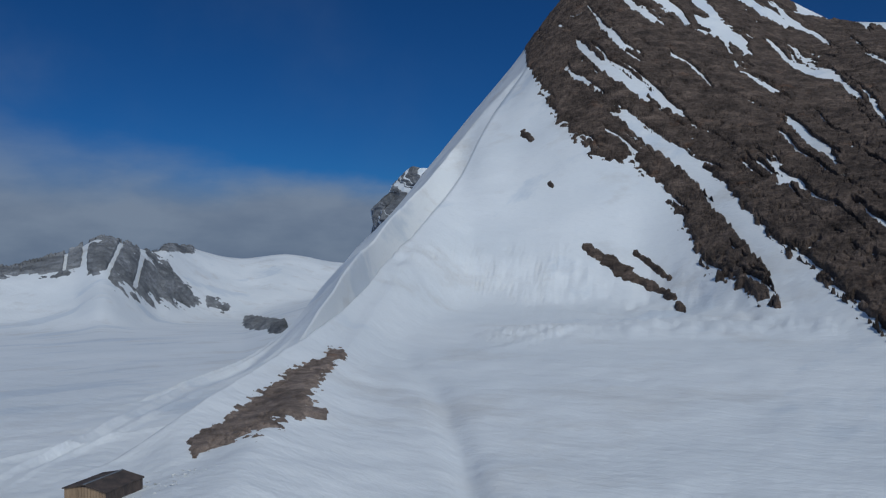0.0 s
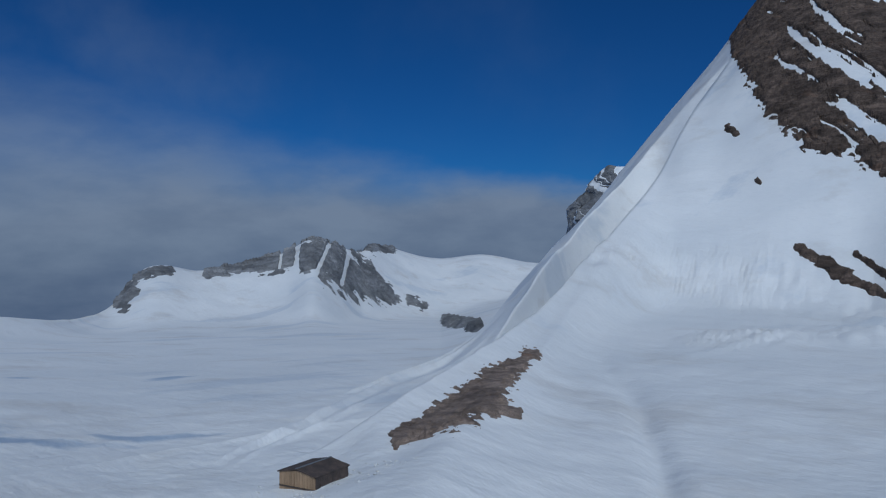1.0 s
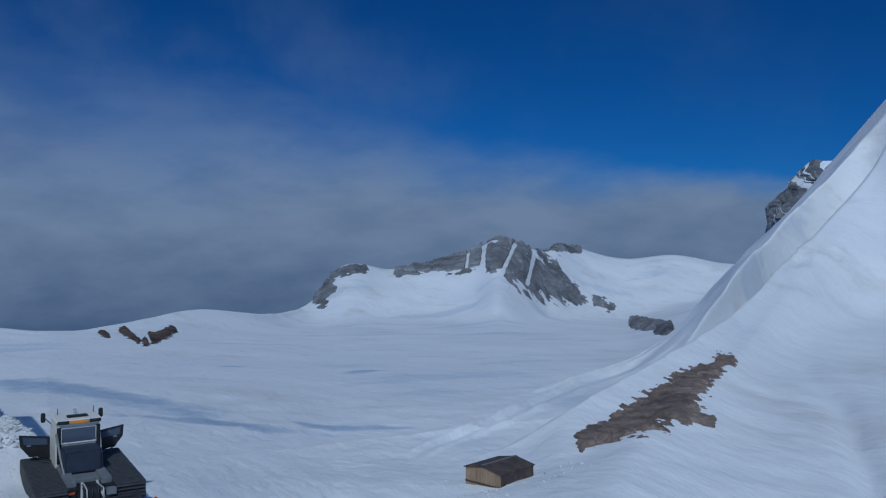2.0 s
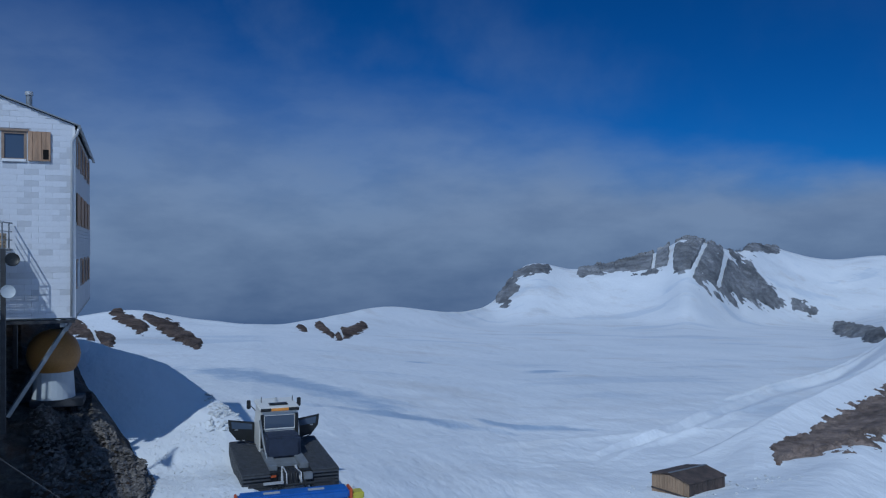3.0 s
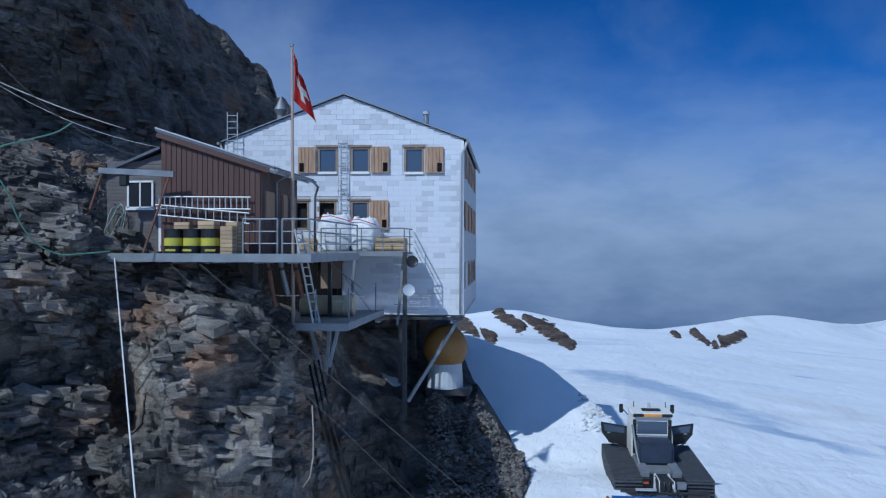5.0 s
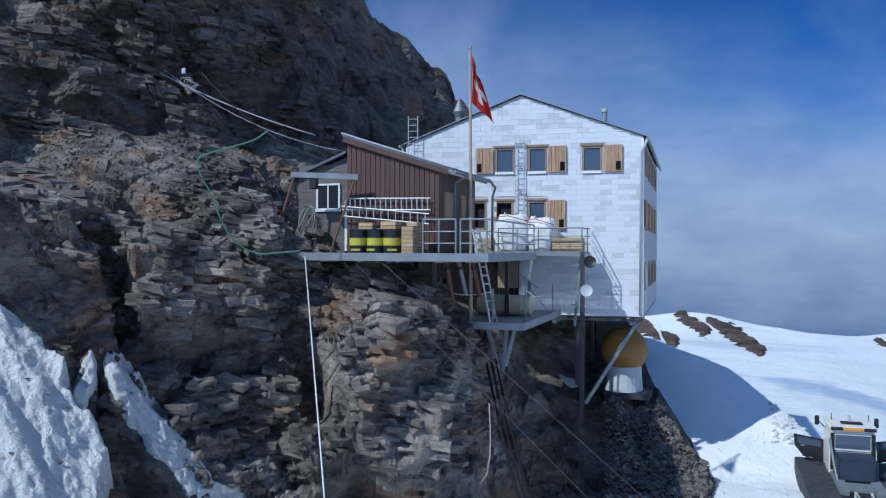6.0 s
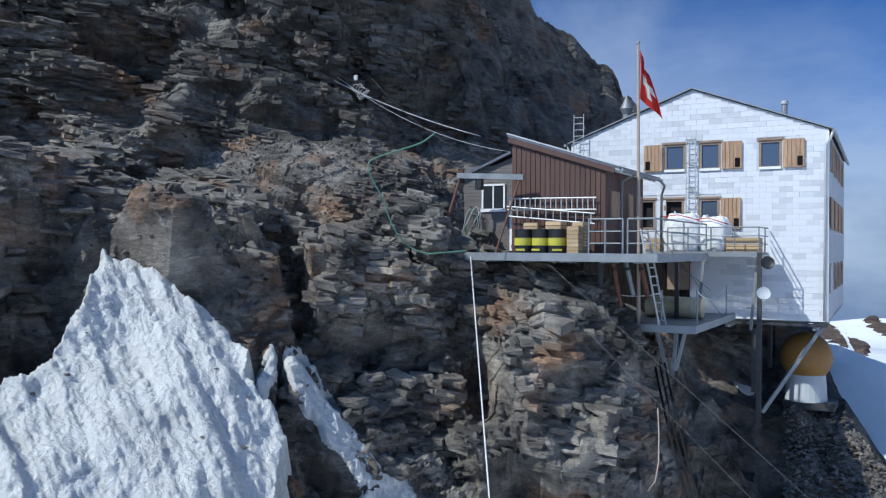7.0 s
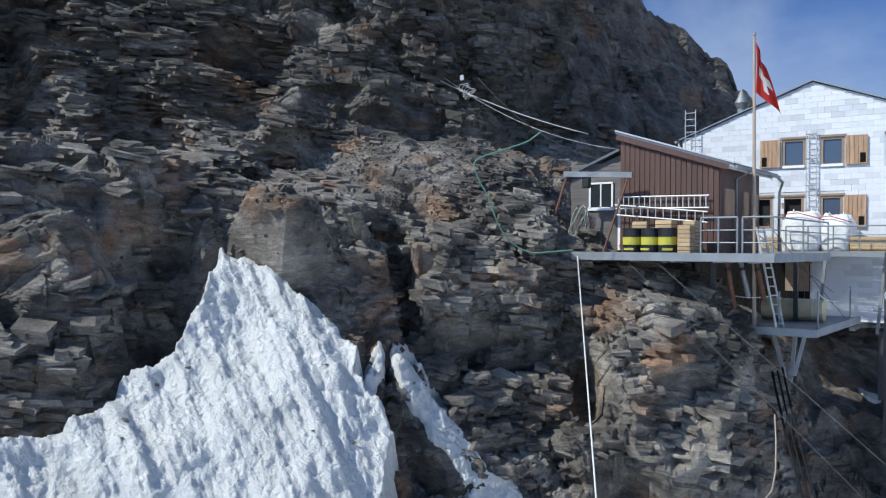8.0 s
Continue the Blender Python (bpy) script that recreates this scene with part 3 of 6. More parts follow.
def strip_cover(a, el):
    mid = np.interp(el, (-18, -16.5, -13, -9.5, -7), (-32.2, -33.4, -36.4, -39.0, -40.2))
    wide = np.interp(el, (-17, -13, -7.5, -6.6), (1.5, 1.2, 0.6, 0.1))
    c = np.where(el > -6.9, -2.0, 1.0 - np.abs(a - mid) / np.maximum(wide, 0.08))
    spot = 1 - np.hypot((a + 41.9 - 0.25 * (el + 9.4)) / 0.45, (el + 9.4) / 1.6)
    return 0.25 + 0.8 * np.clip(np.maximum(c, spot), -1.5, 1)


def layers(p, thick, long, seed, groove=0.25):
    """Stacked slabs: each bed is cut into lengths that stand out by different amounts, with a recessed joint below."""
    b = p[..., 2] / thick
    b = b + 0.9 * vnoise(np.stack([0.35 * p[..., 0] / long, 0.35 * p[..., 1] / long, 0.45 * b], -1), seed)
    i = np.floor(b).astype(np.int64)
    f = b - i
    q1 = p[..., 0] / long + 9.7 * lattice(i, 0 * i, 0 * i, seed + 1)
    q2 = p[..., 1] / long + 9.7 * lattice(i, 0 * i, 0 * i, seed + 2)
    j, k = np.floor(q1).astype(np.int64), np.floor(q2).astype(np.int64)
    h = lattice(i, j, k, seed + 3)
    lean = (h * 7.3 % 1 - 0.5) * (q1 - j - 0.5) + (h * 13.1 % 1 - 0.5) * (q2 - k - 0.5)
    gap = np.exp(-(f / 0.10) ** 2) + np.exp(-((1 - f) / 0.05) ** 2)
    return h - 0.5 + 0.7 * lean - groove * gap - 0.25 * f


def swell(az, el, a0, e0, wa, we, turn=0.0, hard=3.0):
    """One bulge of the cliff: 1 inside, 0 outside, with flanks as steep as hard says."""
    c, s = math.cos(math.radians(turn)), math.sin(math.radians(turn))
    u, w = (az - a0) * c + (el - e0) * s, (el - e0) * c - (az - a0) * s
    far = (np.abs(u / wa) ** 4 + np.abs(w / we) ** 4) ** 0.25
    return step(hard * (1 - far), -0.5, 1.0)


# bulges (+) and hollows (-): azimuth, elevation, half widths, turn, metres out, steepness
FORMS = [(-63.0, -4.8, 4.0, 5.4, 12, 1.1, 2.5), (-55.8, -2.6, 2.7, 4.6, 10, -2.0, 2.0), (-62.5, 4.6, 6.0, 1.9, -10, 0.3, 5.0),
         (-48.0, -0.4, 3.2, 1.9, -38, 1.4, 3.0), (-44.2, 2.2, 2.6, 2.2, -15, 0.7, 4.0), (-39.9, -1.2, 0.9, 3.9, 10, -2.6, 2.0),
         (-36.0, -7.5, 0.9, 5.0, -32, -0.7, 2.0), (-33.8, -1.2, 4.0, 3.4, -10, 1.0, 4.0), (-21.8, -10.0, 5.4, 7.0, -22, 2.0, 2.2),
         (-27.9, -7.5, 0.9, 4.6, 14, -1.3, 2.0), (-20.6, -12.2, 1.6, 3.4, 16, -0.5, 3.0)]


def cliff_face(az, v, rough=1.0):
    r, z = cliff_base(az, v)
    r2, z2 = cliff_base(az, np.clip(v + 0.05, 0, 6))
    r1, z1 = cliff_base(az, np.clip(v - 0.05, 0, 6))
    dr, dz = r2 - r1, z2 - z1
    ln = np.hypot(dr, dz) + 1e-6
    nr, nz = -dz / ln, dr / ln
    p = polar(az, r, z)
    el = np.degrees(np.arctan2(z, r))
    calm = np.where(az < -46, 0.6, 0.38)
    calm = calm + (1 - calm) * step(np.abs(v - 3.2), 0.6, 1.0)
    out = 0.7 * fbm(p / np.array((7.0, 7.0, 5.0)), 3, 81)
    upper = step(v, 3.9, 4.2)
    if rough:
        # beds dip to the right; the joints wander
        bed = p[..., 2] + 0.22 * p[..., 0]
        s = np.stack([p[..., 0], p[..., 1], bed], -1) + 0.35 * np.stack([fbm(p / 4.0, 3, 161 + k) for k in range(3)], -1) * np.array((1, 1, 0.7))
        sheet_like = 0.45 + 0.55 * np.maximum(upper * step(az, -44, -49), step(fbm(p / 5.0, 2, 191), -0.2, 0.3))
        b1 = blocks(s / np.array((5.0, 5.0, 4.2)), 101, 7.0, 0.46, 2.4)
        b2 = blocks(s / np.array((2.3, 2.3, 1.6)), 131, 9.0, 0.47, 2.2)
        b3 = blocks(s / np.array((0.85, 0.85, 0.5)), 151, 9.0, 0.47, 2.0)
        massive = np.maximum(0.5 * swell(az, el, -22, -9.5, 6.0, 7.5, -22, 2.0), 0.7 * swell(az, el, -60, -3, 9, 6, 0, 2.0))
        faces = blocks(s / np.array((2.9, 2.9, 2.0)), 331, 12.0, 0.66, 1.6)
        rock = 1.3 * (1 - massive) * b1 + 1.25 * massive * faces + 0.55 * (1 - 0.5 * massive) * b2 + 0.24 * (1.25 - sheet_like) * b3
        sheet_like = sheet_like * (1 - 0.5 * massive)
        rock = rock + sheet_like * (0.65 * layers(s, 0.95, 2.8, 211) + 0.36 * layers(s, 0.36, 1.3, 221, 0.35) + 0.08 * layers(s, 0.16, 0.6, 231, 0.5))
        for a0, e0, wa, we, turn, amount, hard in FORMS:
            rock = rock + amount * swell(az, el, a0, e0, wa, we, turn, hard)
        under = np.maximum(0.9 * step(strip_cover(az, el), -0.6, 0.1), 0.9 * step(field_cover(az, el), -0.5, 0.4))
        out = out + rough * (1 - under) * (rock - 0.3) - rough * np.where(strip_cover(az, el) > -0.6, 0.3, 0.9) * under
    out = out * calm * (1 - 0.55 * upper * step(az, -32, -26))
    out = np.where(az > -17, out * np.interp(az, (-17, -12, -8, 0), (1, 0.8, 0.5, 0.4)), out)
    out = out - 1.2 * step(az - 0.25 * (z + 7), -16.2, -14.9) * step(az, -6, -8.5) * step(z, -4.2, -5.6) - 0.4 * step(az, -6, -3)
    # a gully with a cone of scree cuts the upper wall
    gully = np.exp(-((az + 46.6 - 0.25 * (el - 12)) / np.interp(el, (5, 13), (3.2, 0.9))) ** 2) * step(v, 3.7, 4.1)
    out = out * (1 - 0.75 * gully) + gully * np.interp(el, (5, 9, 14, 20), (2.6, 1.2, -0.6, -1.0))
    c = np.radians(az)
    p = p + np.stack([np.sin(c) * nr * out, np.cos(c) * nr * out, nz * out], -1)
    return p


CAZ = np.concatenate([np.arange(-100, -66, 0.5), np.arange(-66, -14, 0.08), np.arange(-14, 1.25, 0.1)])
CV = np.concatenate([np.linspace(i, i + 1, n, endpoint=False) for i, n in enumerate(SEGMENTS)] + [[6.0]])
CV = CV[CV > 0.28]
ca, cv = np.meshgrid(CAZ, CV)
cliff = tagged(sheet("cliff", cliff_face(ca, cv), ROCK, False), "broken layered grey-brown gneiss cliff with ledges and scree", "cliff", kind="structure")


def snow_surface(a, v, cover, thick, drape=0.0):
    """Places on a patch of old snow lying on the cliff, and how well it is covered there."""
    p = cliff_face(a, v, drape)
    el = np.degrees(np.arctan2(p[..., 2], np.hypot(p[..., 0], p[..., 1])))
    c = cover(a, el) + 0.45 * fbm(p / 1.3, 5, 201, 0.6)
    runnel = fbm(np.stack([a * 0.8 + 0.35 * el, el * 0.22, 0 * a], -1), 4, 205)
    lift = 2.1 * thick * np.where(c < 0, 2.5 * c, np.clip(3 * c, 0, 0.5)) + 0.16 * runnel + 0.07 * fbm(p / np.array((0.35, 0.35, 0.35)), 3, 209, 0.6)
    t = np.radians(a)
    return p + np.stack([-np.sin(t) * 0.7 * lift, -np.cos(t) * 0.7 * lift, 0.7 * lift], -1), c


def snow_layer(name, a0, a1, v0, v1, cover, label, thick=1.15, drape=0.0):
    a, v = np.meshgrid(np.arange(a0, a1, 0.08), np.arange(v0, v1, 0.006))
    p, c = snow_surface(a, v, cover, thick, drape)
    return tagged(sheet(name, p, SNOW_NEAR, True, c > -0.3), label, "snow")


snow_layer("snow_patch", -72, -38, 0.2, 1.9, field_cover, "sunlit old snow patch with melt ripples on the cliff foot", 0.7)
snow_layer("snow_patch", -43, -31, 0.2, 1.6, strip_cover, "narrow strip of old snow in a rock gully", 0.2, 1.0)


def remnant_cover(a, el):
    """A slanting streak in the shade."""
    t = np.clip(((a + 11.0) * 1.4 - (el + 7.5) * 1.4) / 3.92, 0, 1)
    return 1.2 * np.clip(1 - np.hypot(a + 11.0 - t * 1.4, el + 7.5 + t * 1.4) / 0.34, -1.5, 1)


snow_layer("snow_patch", -12.5, -8.4, 1.2, 2.95, remnant_cover, "small grey-white snow remnant in the shade under the hut", 0.1, 1.0)

# ---- loose stones ----
def stone_shape(seed, flat):
    """A broken angular stone about one unit across."""
    rng = np.random.default_rng(seed)
    bm = bmesh.new()
    for q in rng.normal(size=(11, 3)):
        q = q / np.linalg.norm(q) * rng.uniform(0.38, 0.6)
        bm.verts.new((q[0], q[1], q[2] * flat))
    got = bmesh.ops.convex_hull(bm, input=bm.verts)
    bmesh.ops.delete(bm, geom=[v for v in bm.verts if not v.link_faces], context="VERTS")
    bmesh.ops.triangulate(bm, faces=bm.faces)
    bm.verts.index_update()
    v = np.array([x.co[:] for x in bm.verts])
    f = np.array([[x.index for x in y.verts] for y in bm.faces])
    bm.free()
    return v, f


SHAPES = [stone_shape(s, f) for s, f in enumerate((0.8, 0.5, 0.35, 0.6, 0.25, 0.7))]


def rubble(name, places, sizes, mat, label, seed):
    """Many stones as one mesh."""
    rng = np.random.default_rng(seed)
    vs, fs, base = [], [], 0
    for q, s in zip(places, sizes):
        v, f = SHAPES[rng.integers(len(SHAPES))]
        turn = np.array(Euler((rng.uniform(-0.5, 0.5), rng.uniform(-0.5, 0.5), rng.uniform(0, 6.3))).to_matrix())
        vs.append((v * s) @ turn.T + q)
        fs.append(f + base)
        base += len(v)
    me = bpy.data.meshes.new(name)
    me.from_pydata(np.concatenate(vs).tolist(), [], np.concatenate(fs).tolist())
    me.materials.append(mat)
    return tagged(new(name, me), label, "stones", kind="stuff")


def scatter(n, a0, a1, v0, v1, seed):
    rng = np.random.default_rng(seed)
    return cliff_face(rng.uniform(a0, a1, n), rng.uniform(v0, v1, n))


SCREE = material("scree_stone", (0.17, 0.155, 0.14), 0.85, vary=0.25, scale=2.0, fine=15, island=0.35, tint=(0.11, 0.10, 0.095))
rng = np.random.default_rng(5)
rubble("scree", scatter(5200, -50, -25, 2.15, 4.05, 7), rng.uniform(0.07, 0.26, 5200) ** 1.15, SCREE, "grey broken scree lying on the rock ledge", 8)
rubble("scree", scatter(4200, -7.5, 0.3, 0.85, 2.4, 9), rng.uniform(0.06, 0.34, 4200), SCREE, "flat scree plates on the slope under the hut", 10)
rubble("scree", scatter(1700, -25, -14, 1.75, 2.7, 11), rng.uniform(0.08, 0.36, 1700), SCREE, "broken scree below the steel deck", 12)
rubble("scree", scatter(1200, -66, -38, 0.9, 2.3, 13), rng.uniform(0.06, 0.3, 1200), SCREE, "loose stones on the cliff steps", 14)
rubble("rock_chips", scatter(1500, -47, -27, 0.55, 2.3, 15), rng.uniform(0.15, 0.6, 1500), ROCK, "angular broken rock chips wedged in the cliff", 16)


def plates(name, n, a0, a1, v0, v1, lo, hi, thin, label, seed, keep=1.0):
    """Broken slabs that stick out of the cliff along its bedding, as one mesh."""
    rng = np.random.default_rng(seed)
    az, v = rng.uniform(a0, a1, n), rng.uniform(v0, v1, n)
    q = cliff_face(az, v)
    el = np.degrees(np.arctan2(q[:, 2], np.hypot(q[:, 0], q[:, 1])))
    massive = 0 if lo > 0.3 else np.maximum(swell(az, el, -22, -9.5, 6.0, 7.5, -22, 2.0), 0.6 * swell(az, el, -60, -3, 9, 6, 0, 2.0))
    bare = (field_cover(az, el) < -0.35) & (strip_cover(az, el) < -0.6) & (rng.uniform(0, 1, n) > 0.9 * massive)
    # they lie in swarms, with bare faces between
    bare &= fbm(q / np.array((3.5, 3.5, 2.0)), 3, seed) + rng.uniform(-0.35, 0.35, n) > 0.25 - keep
    q, az = q[bare], az[bare]
    n = len(q)
    size = lo + (hi - lo) * rng.uniform(0, 1, n) ** 3
    half = np.stack([size, size * rng.uniform(0.45, 1.0, n), size * rng.uniform(thin * 0.6, thin * 1.5, n)], -1) / 2
    corner = np.array([(x, y, z) for z in (-1, 1) for y in (-1, 1) for x in (-1, 1)], float)
    local = corner[None] * rng.uniform(0.7, 1.06, (n, 8, 3)) * half[:, None]
    yaw = -np.radians(az) + rng.uniform(-0.6, 0.6, n)
    c, s2 = np.cos(yaw), np.sin(yaw)
    x, y = local[..., 0] * c[:, None] - local[..., 1] * s2[:, None], local[..., 0] * s2[:, None] + local[..., 1] * c[:, None]
    dip = -0.22 + rng.normal(0, 0.10, n)
    back = rng.normal(0.08, 0.09, n)
    z = local[..., 2] + x * dip[:, None] + y * back[:, None]
    co = np.stack([x, y, z], -1) + q[:, None]
    face = np.array([(0, 2, 3, 1), (4, 5, 7, 6), (0, 1, 5, 4), (2, 6, 7, 3), (0, 4, 6, 2), (1, 3, 7, 5)])
    me = bpy.data.meshes.new(name)
    me.from_pydata(co.reshape(-1, 3).tolist(), [], (face[None] + 8 * np.arange(n)[:, None, None]).reshape(-1, 4).tolist())
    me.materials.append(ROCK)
    return tagged(new(name, me), label, "rock slabs", kind="stuff")


plates("rock_slabs", 15000, -66, -15.5, 0.95, 2.35, 0.12, 0.95, 0.26, "angular broken gneiss slabs jutting from the lower cliff", 71, 0.15)
plates("rock_slabs", 9000, -66, -44, 1.9, 3.95, 0.15, 1.3, 0.12, "thin sunlit gneiss plates stacked along the ledge", 72, 0.25)
plates("rock_slabs", 16000, -66, -45.5, 3.9, 4.75, 0.15, 1.2, 0.16, "thin dark gneiss plates layered in the upper wall", 73, 0.25)
plates("rock_slabs", 9000, -45.5, -24, 3.9, 4.6, 0.15, 1.0, 0.3, "dark broken slabs jutting from the upper wall", 74, 0.1)
plates("rock_slabs", 5000, -44, -26, 2.2, 3.9, 0.12, 0.8, 0.22, "flat broken slabs lying in the scree of the ledge", 75, 0.0)
plates("rock_slabs", 3000, -29, -15.6, 0.9, 2.2, 0.31, 1.0, 0.26, "pale slabs breaking from the bulging rock below the deck", 76, 0.2)
tries = snow_surface(rng.uniform(-62, -42, 400), rng.uniform(0.5, 1.6, 400), field_cover, 0.7)
for q in tries[0][tries[1] > 0.6][:16]:
    v, f = SHAPES[rng.integers(len(SHAPES))]
    me = bpy.data.meshes.new("stone")
    me.from_pydata((v * rng.uniform(0.1, 0.24)).tolist(), [], f.tolist())
    me.materials.append(SCREE)
    s = tagged(new("stone", me), "dark fallen stone lying on the old snow", "stone", "stones on the snow")
    s.matrix_basis = pose(q[0], q[1], q[2] + 0.03, 0, 0, rng.uniform(0, 360))


# ---- helpers for things ----
def thing(name, label, category, m=None, group="", kind=""):
    ob = tagged(new(name), label, category, group, kind)
    ob.matrix_basis = m or Matrix()
    ob.empty_display_size = 0.3
    return ob


def part(name, bm, mat, parent, label=""):
    me = bpy.data.meshes.new(name)
    bm.to_mesh(me)
    bm.free()
    me.materials.append(mat)
    ob = new(name, me)
    ob.parent = parent
    return tagged(ob, label)


def box(x0, x1, y0, y1, z0, z1, bevel=0.0, bm=None):
    bm = bm or bmesh.new()
    got = bmesh.ops.create_cube(bm, size=1.0)["verts"]
    for v in got:
        v.co = ((x0 + x1) / 2 + v.co.x * (x1 - x0), (y0 + y1) / 2 + v.co.y * (y1 - y0), (z0 + z1) / 2 + v.co.z * (z1 - z0))
    if bevel:
        edges = {e for v in got for e in v.link_edges}
        bmesh.ops.bevel(bm, geom=list(edges), offset=bevel, segments=2, affect="EDGES", clamp_overlap=True)
    return bm


def rod(a, b, r, sides=10, bm=None, r2=None):
    bm = bm or bmesh.new()
    a, b = Vector(a), Vector(b)
    d = b - a
    m = Matrix.Translation((a + b) / 2) @ d.to_track_quat("Z", "Y").to_matrix().to_4x4()
    bmesh.ops.create_cone(bm, cap_ends=True, segments=sides, radius1=r, radius2=r if r2 is None else r2, depth=d.length, matrix=m)
    return bm


def bar(a, b, w, h, bm=None):
    """A square beam from a to b."""
    bm = bm or bmesh.new()
    a, b = Vector(a), Vector(b)
    d = b - a
    m = Matrix.Translation((a + b) / 2) @ d.to_track_quat("Y", "Z").to_matrix().to_4x4()
    for v in bmesh.ops.create_cube(bm, size=1.0)["verts"]:
        v.co = m @ Vector((v.co.x * w, v.co.y * d.length, v.co.z * h))
    return bm


def pipe(points, r, bm=None, sides=8):
    return tube(points, r, sides)


def tube(pts, r, sides=7):
    """One unbroken round tube along the points."""
    bm = bmesh.new()
    pts = [Vector(q) for q in pts]
    rings = []
    for i, q in enumerate(pts):
        d = (pts[min(i + 1, len(pts) - 1)] - pts[max(i - 1, 0)]).normalized()
        u = d.orthogonal().normalized() if abs(d.y) > 0.99 else d.cross(Vector((0, 1, 0))).normalized()
        w = d.cross(u)
        rings.append([bm.verts.new(q + r * (math.cos(a) * u + math.sin(a) * w)) for a in (2 * math.pi * k / sides for k in range(sides))])
    for a, b in zip(rings, rings[1:]):
        for k in range(sides):
            bm.faces.new((a[k], a[(k + 1) % sides], b[(k + 1) % sides], b[k])).smooth = True
    bm.faces.new(rings[0][::-1])
    bm.faces.new(rings[-1])
    bmesh.ops.recalc_face_normals(bm, faces=bm.faces)
    return bm


def prism(outline, y0, y1, bm=None):
    """An outline in x and z drawn out from y0 to y1."""
    bm = bm or bmesh.new()
    a = [bm.verts.new((x, y0, z)) for x, z in outline]
    b = [bm.verts.new((x, y1, z)) for x, z in outline]
    bm.faces.new(a)
    bm.faces.new(b[::-1])
    for i in range(len(a)):
        j = (i + 1) % len(a)
        bm.faces.new((a[i], b[i], b[j], a[j]))
    bmesh.ops.recalc_face_normals(bm, faces=bm.faces)
    return bm


def sag(a, b, drop, n=14):
    a, b = Vector(a), Vector(b)
    return [a.lerp(b, i / n) - Vector((0, 0, drop * 4 * (i / n) * (1 - i / n))) for i in range(n + 1)]


WHITE_TILE = material("fibre_cement", (0.66, 0.68, 0.72), 0.55, vary=0.05, scale=1.5, fine=12, bump=0.15, depth=0.01, tint=(0.62, 0.64, 0.685), random=0.10, odd=0.62)
TILE_JOINED = material("fibre_cement_rows", (0.66, 0.68, 0.72), 0.55, vary=0.05, scale=1.5, fine=12, bump=0.15, depth=0.01, tint=(0.62, 0.64, 0.685), island=0.10, odd=0.62)
WALL_BACK = material("render_coat", (0.55, 0.57, 0.60), 0.8, vary=0.1, scale=1.0, fine=15)
CLAD = material("side_cladding", (0.50, 0.52, 0.55), 0.6, vary=0.1, scale=1.0, fine=15)
ROOF_METAL = material("roof_metal", (0.17, 0.18, 0.20), 0.45, 0.6, vary=0.2, scale=0.8, fine=10)
STEEL = material("galvanised_steel", (0.27, 0.29, 0.31), 0.55, 0.4, vary=0.2, scale=2.0, fine=30)
ALU = material("aluminium", (0.52, 0.53, 0.54), 0.5, 0.25, vary=0.1, scale=3.0, fine=40)
DARK = material("dark_interior", (0.02, 0.02, 0.022), 0.9, vary=0.2, bump=0)
FRAME = material("window_frame_wood", (0.30, 0.22, 0.16), 0.6, vary=0.2, scale=4, fine=30)
SILL = material("white_sill", (0.78, 0.78, 0.78), 0.5, vary=0.06)
SHUTTER = material("weathered_larch", (0.46, 0.29, 0.18), 0.7, vary=0.2, scale=2.5, fine=22, stretch=(4, 4, 0.5), tint=(0.30, 0.2, 0.13), random=0.12)
BROWN = material("brown_boards", (0.10, 0.054, 0.044), 0.6, vary=0.18, scale=1.5, fine=18, stretch=(4, 4, 0.4), random=0.12)
SHADE_WOOD = material("shade_dark_wood", (0.012, 0.011, 0.011), 0.9, vary=0.25, scale=1.5, fine=18, stretch=(4, 4, 0.4), random=0.2, spec=0.1)
GREYWOOD = material("grey_shingle", (0.15, 0.135, 0.13), 0.75, vary=0.2, scale=2.0, fine=20, random=0.12)
PALEWOOD = material("sawn_timber", (0.50, 0.36, 0.21), 0.7, vary=0.2, scale=3, fine=25, stretch=(0.5, 4, 4), random=0.15)
POLEWOOD = material("pole_wood", (0.42, 0.33, 0.27), 0.7, vary=0.2, scale=3, fine=25, stretch=(6, 6, 0.5))
RED = material("red_cloth", (0.55, 0.035, 0.03), 0.8, vary=0.15, scale=2, fine=20)
WHITE = material("white_paint", (0.78, 0.78, 0.77), 0.5, vary=0.06)
BAG = material("woven_bag", (0.80, 0.81, 0.82), 0.75, vary=0.08, scale=4, fine=25, bump=0.5, depth=0.05, tint=(0.62, 0.64, 0.66))
DISHGREY = material("dish_paint", (0.46, 0.50, 0.54), 0.5, vary=0.06)
BLACK = material("black_paint", (0.022, 0.024, 0.026), 0.45, vary=0.3, scale=5, fine=30)
YELLOW = material("yellow_paint", (0.50, 0.46, 0.06), 0.5, vary=0.12)
TANK = material("orange_plastic", (0.34, 0.175, 0.05), 0.5, vary=0.15, scale=1.5, fine=14)
CONCRETE = material("concrete", (0.40, 0.40, 0.39), 0.85, vary=0.15, scale=1.5, fine=20)
DARKSTEEL = material("dark_steel", (0.07, 0.072, 0.078), 0.55, 0.5, vary=0.25, scale=3, fine=25)
RUST = material("rusty_steel", (0.20, 0.10, 0.07), 0.8, 0.2, vary=0.3, scale=4, fine=25)
ROPE = material("white_rope", (0.72, 0.72, 0.70), 0.8, vary=0.1)
CABLE = material("steel_cable", (0.09, 0.092, 0.095), 0.6, 0.2, vary=0.2)
WRAP = material("yellow_wrapping", (0.72, 0.60, 0.38), 0.6, vary=0.2)
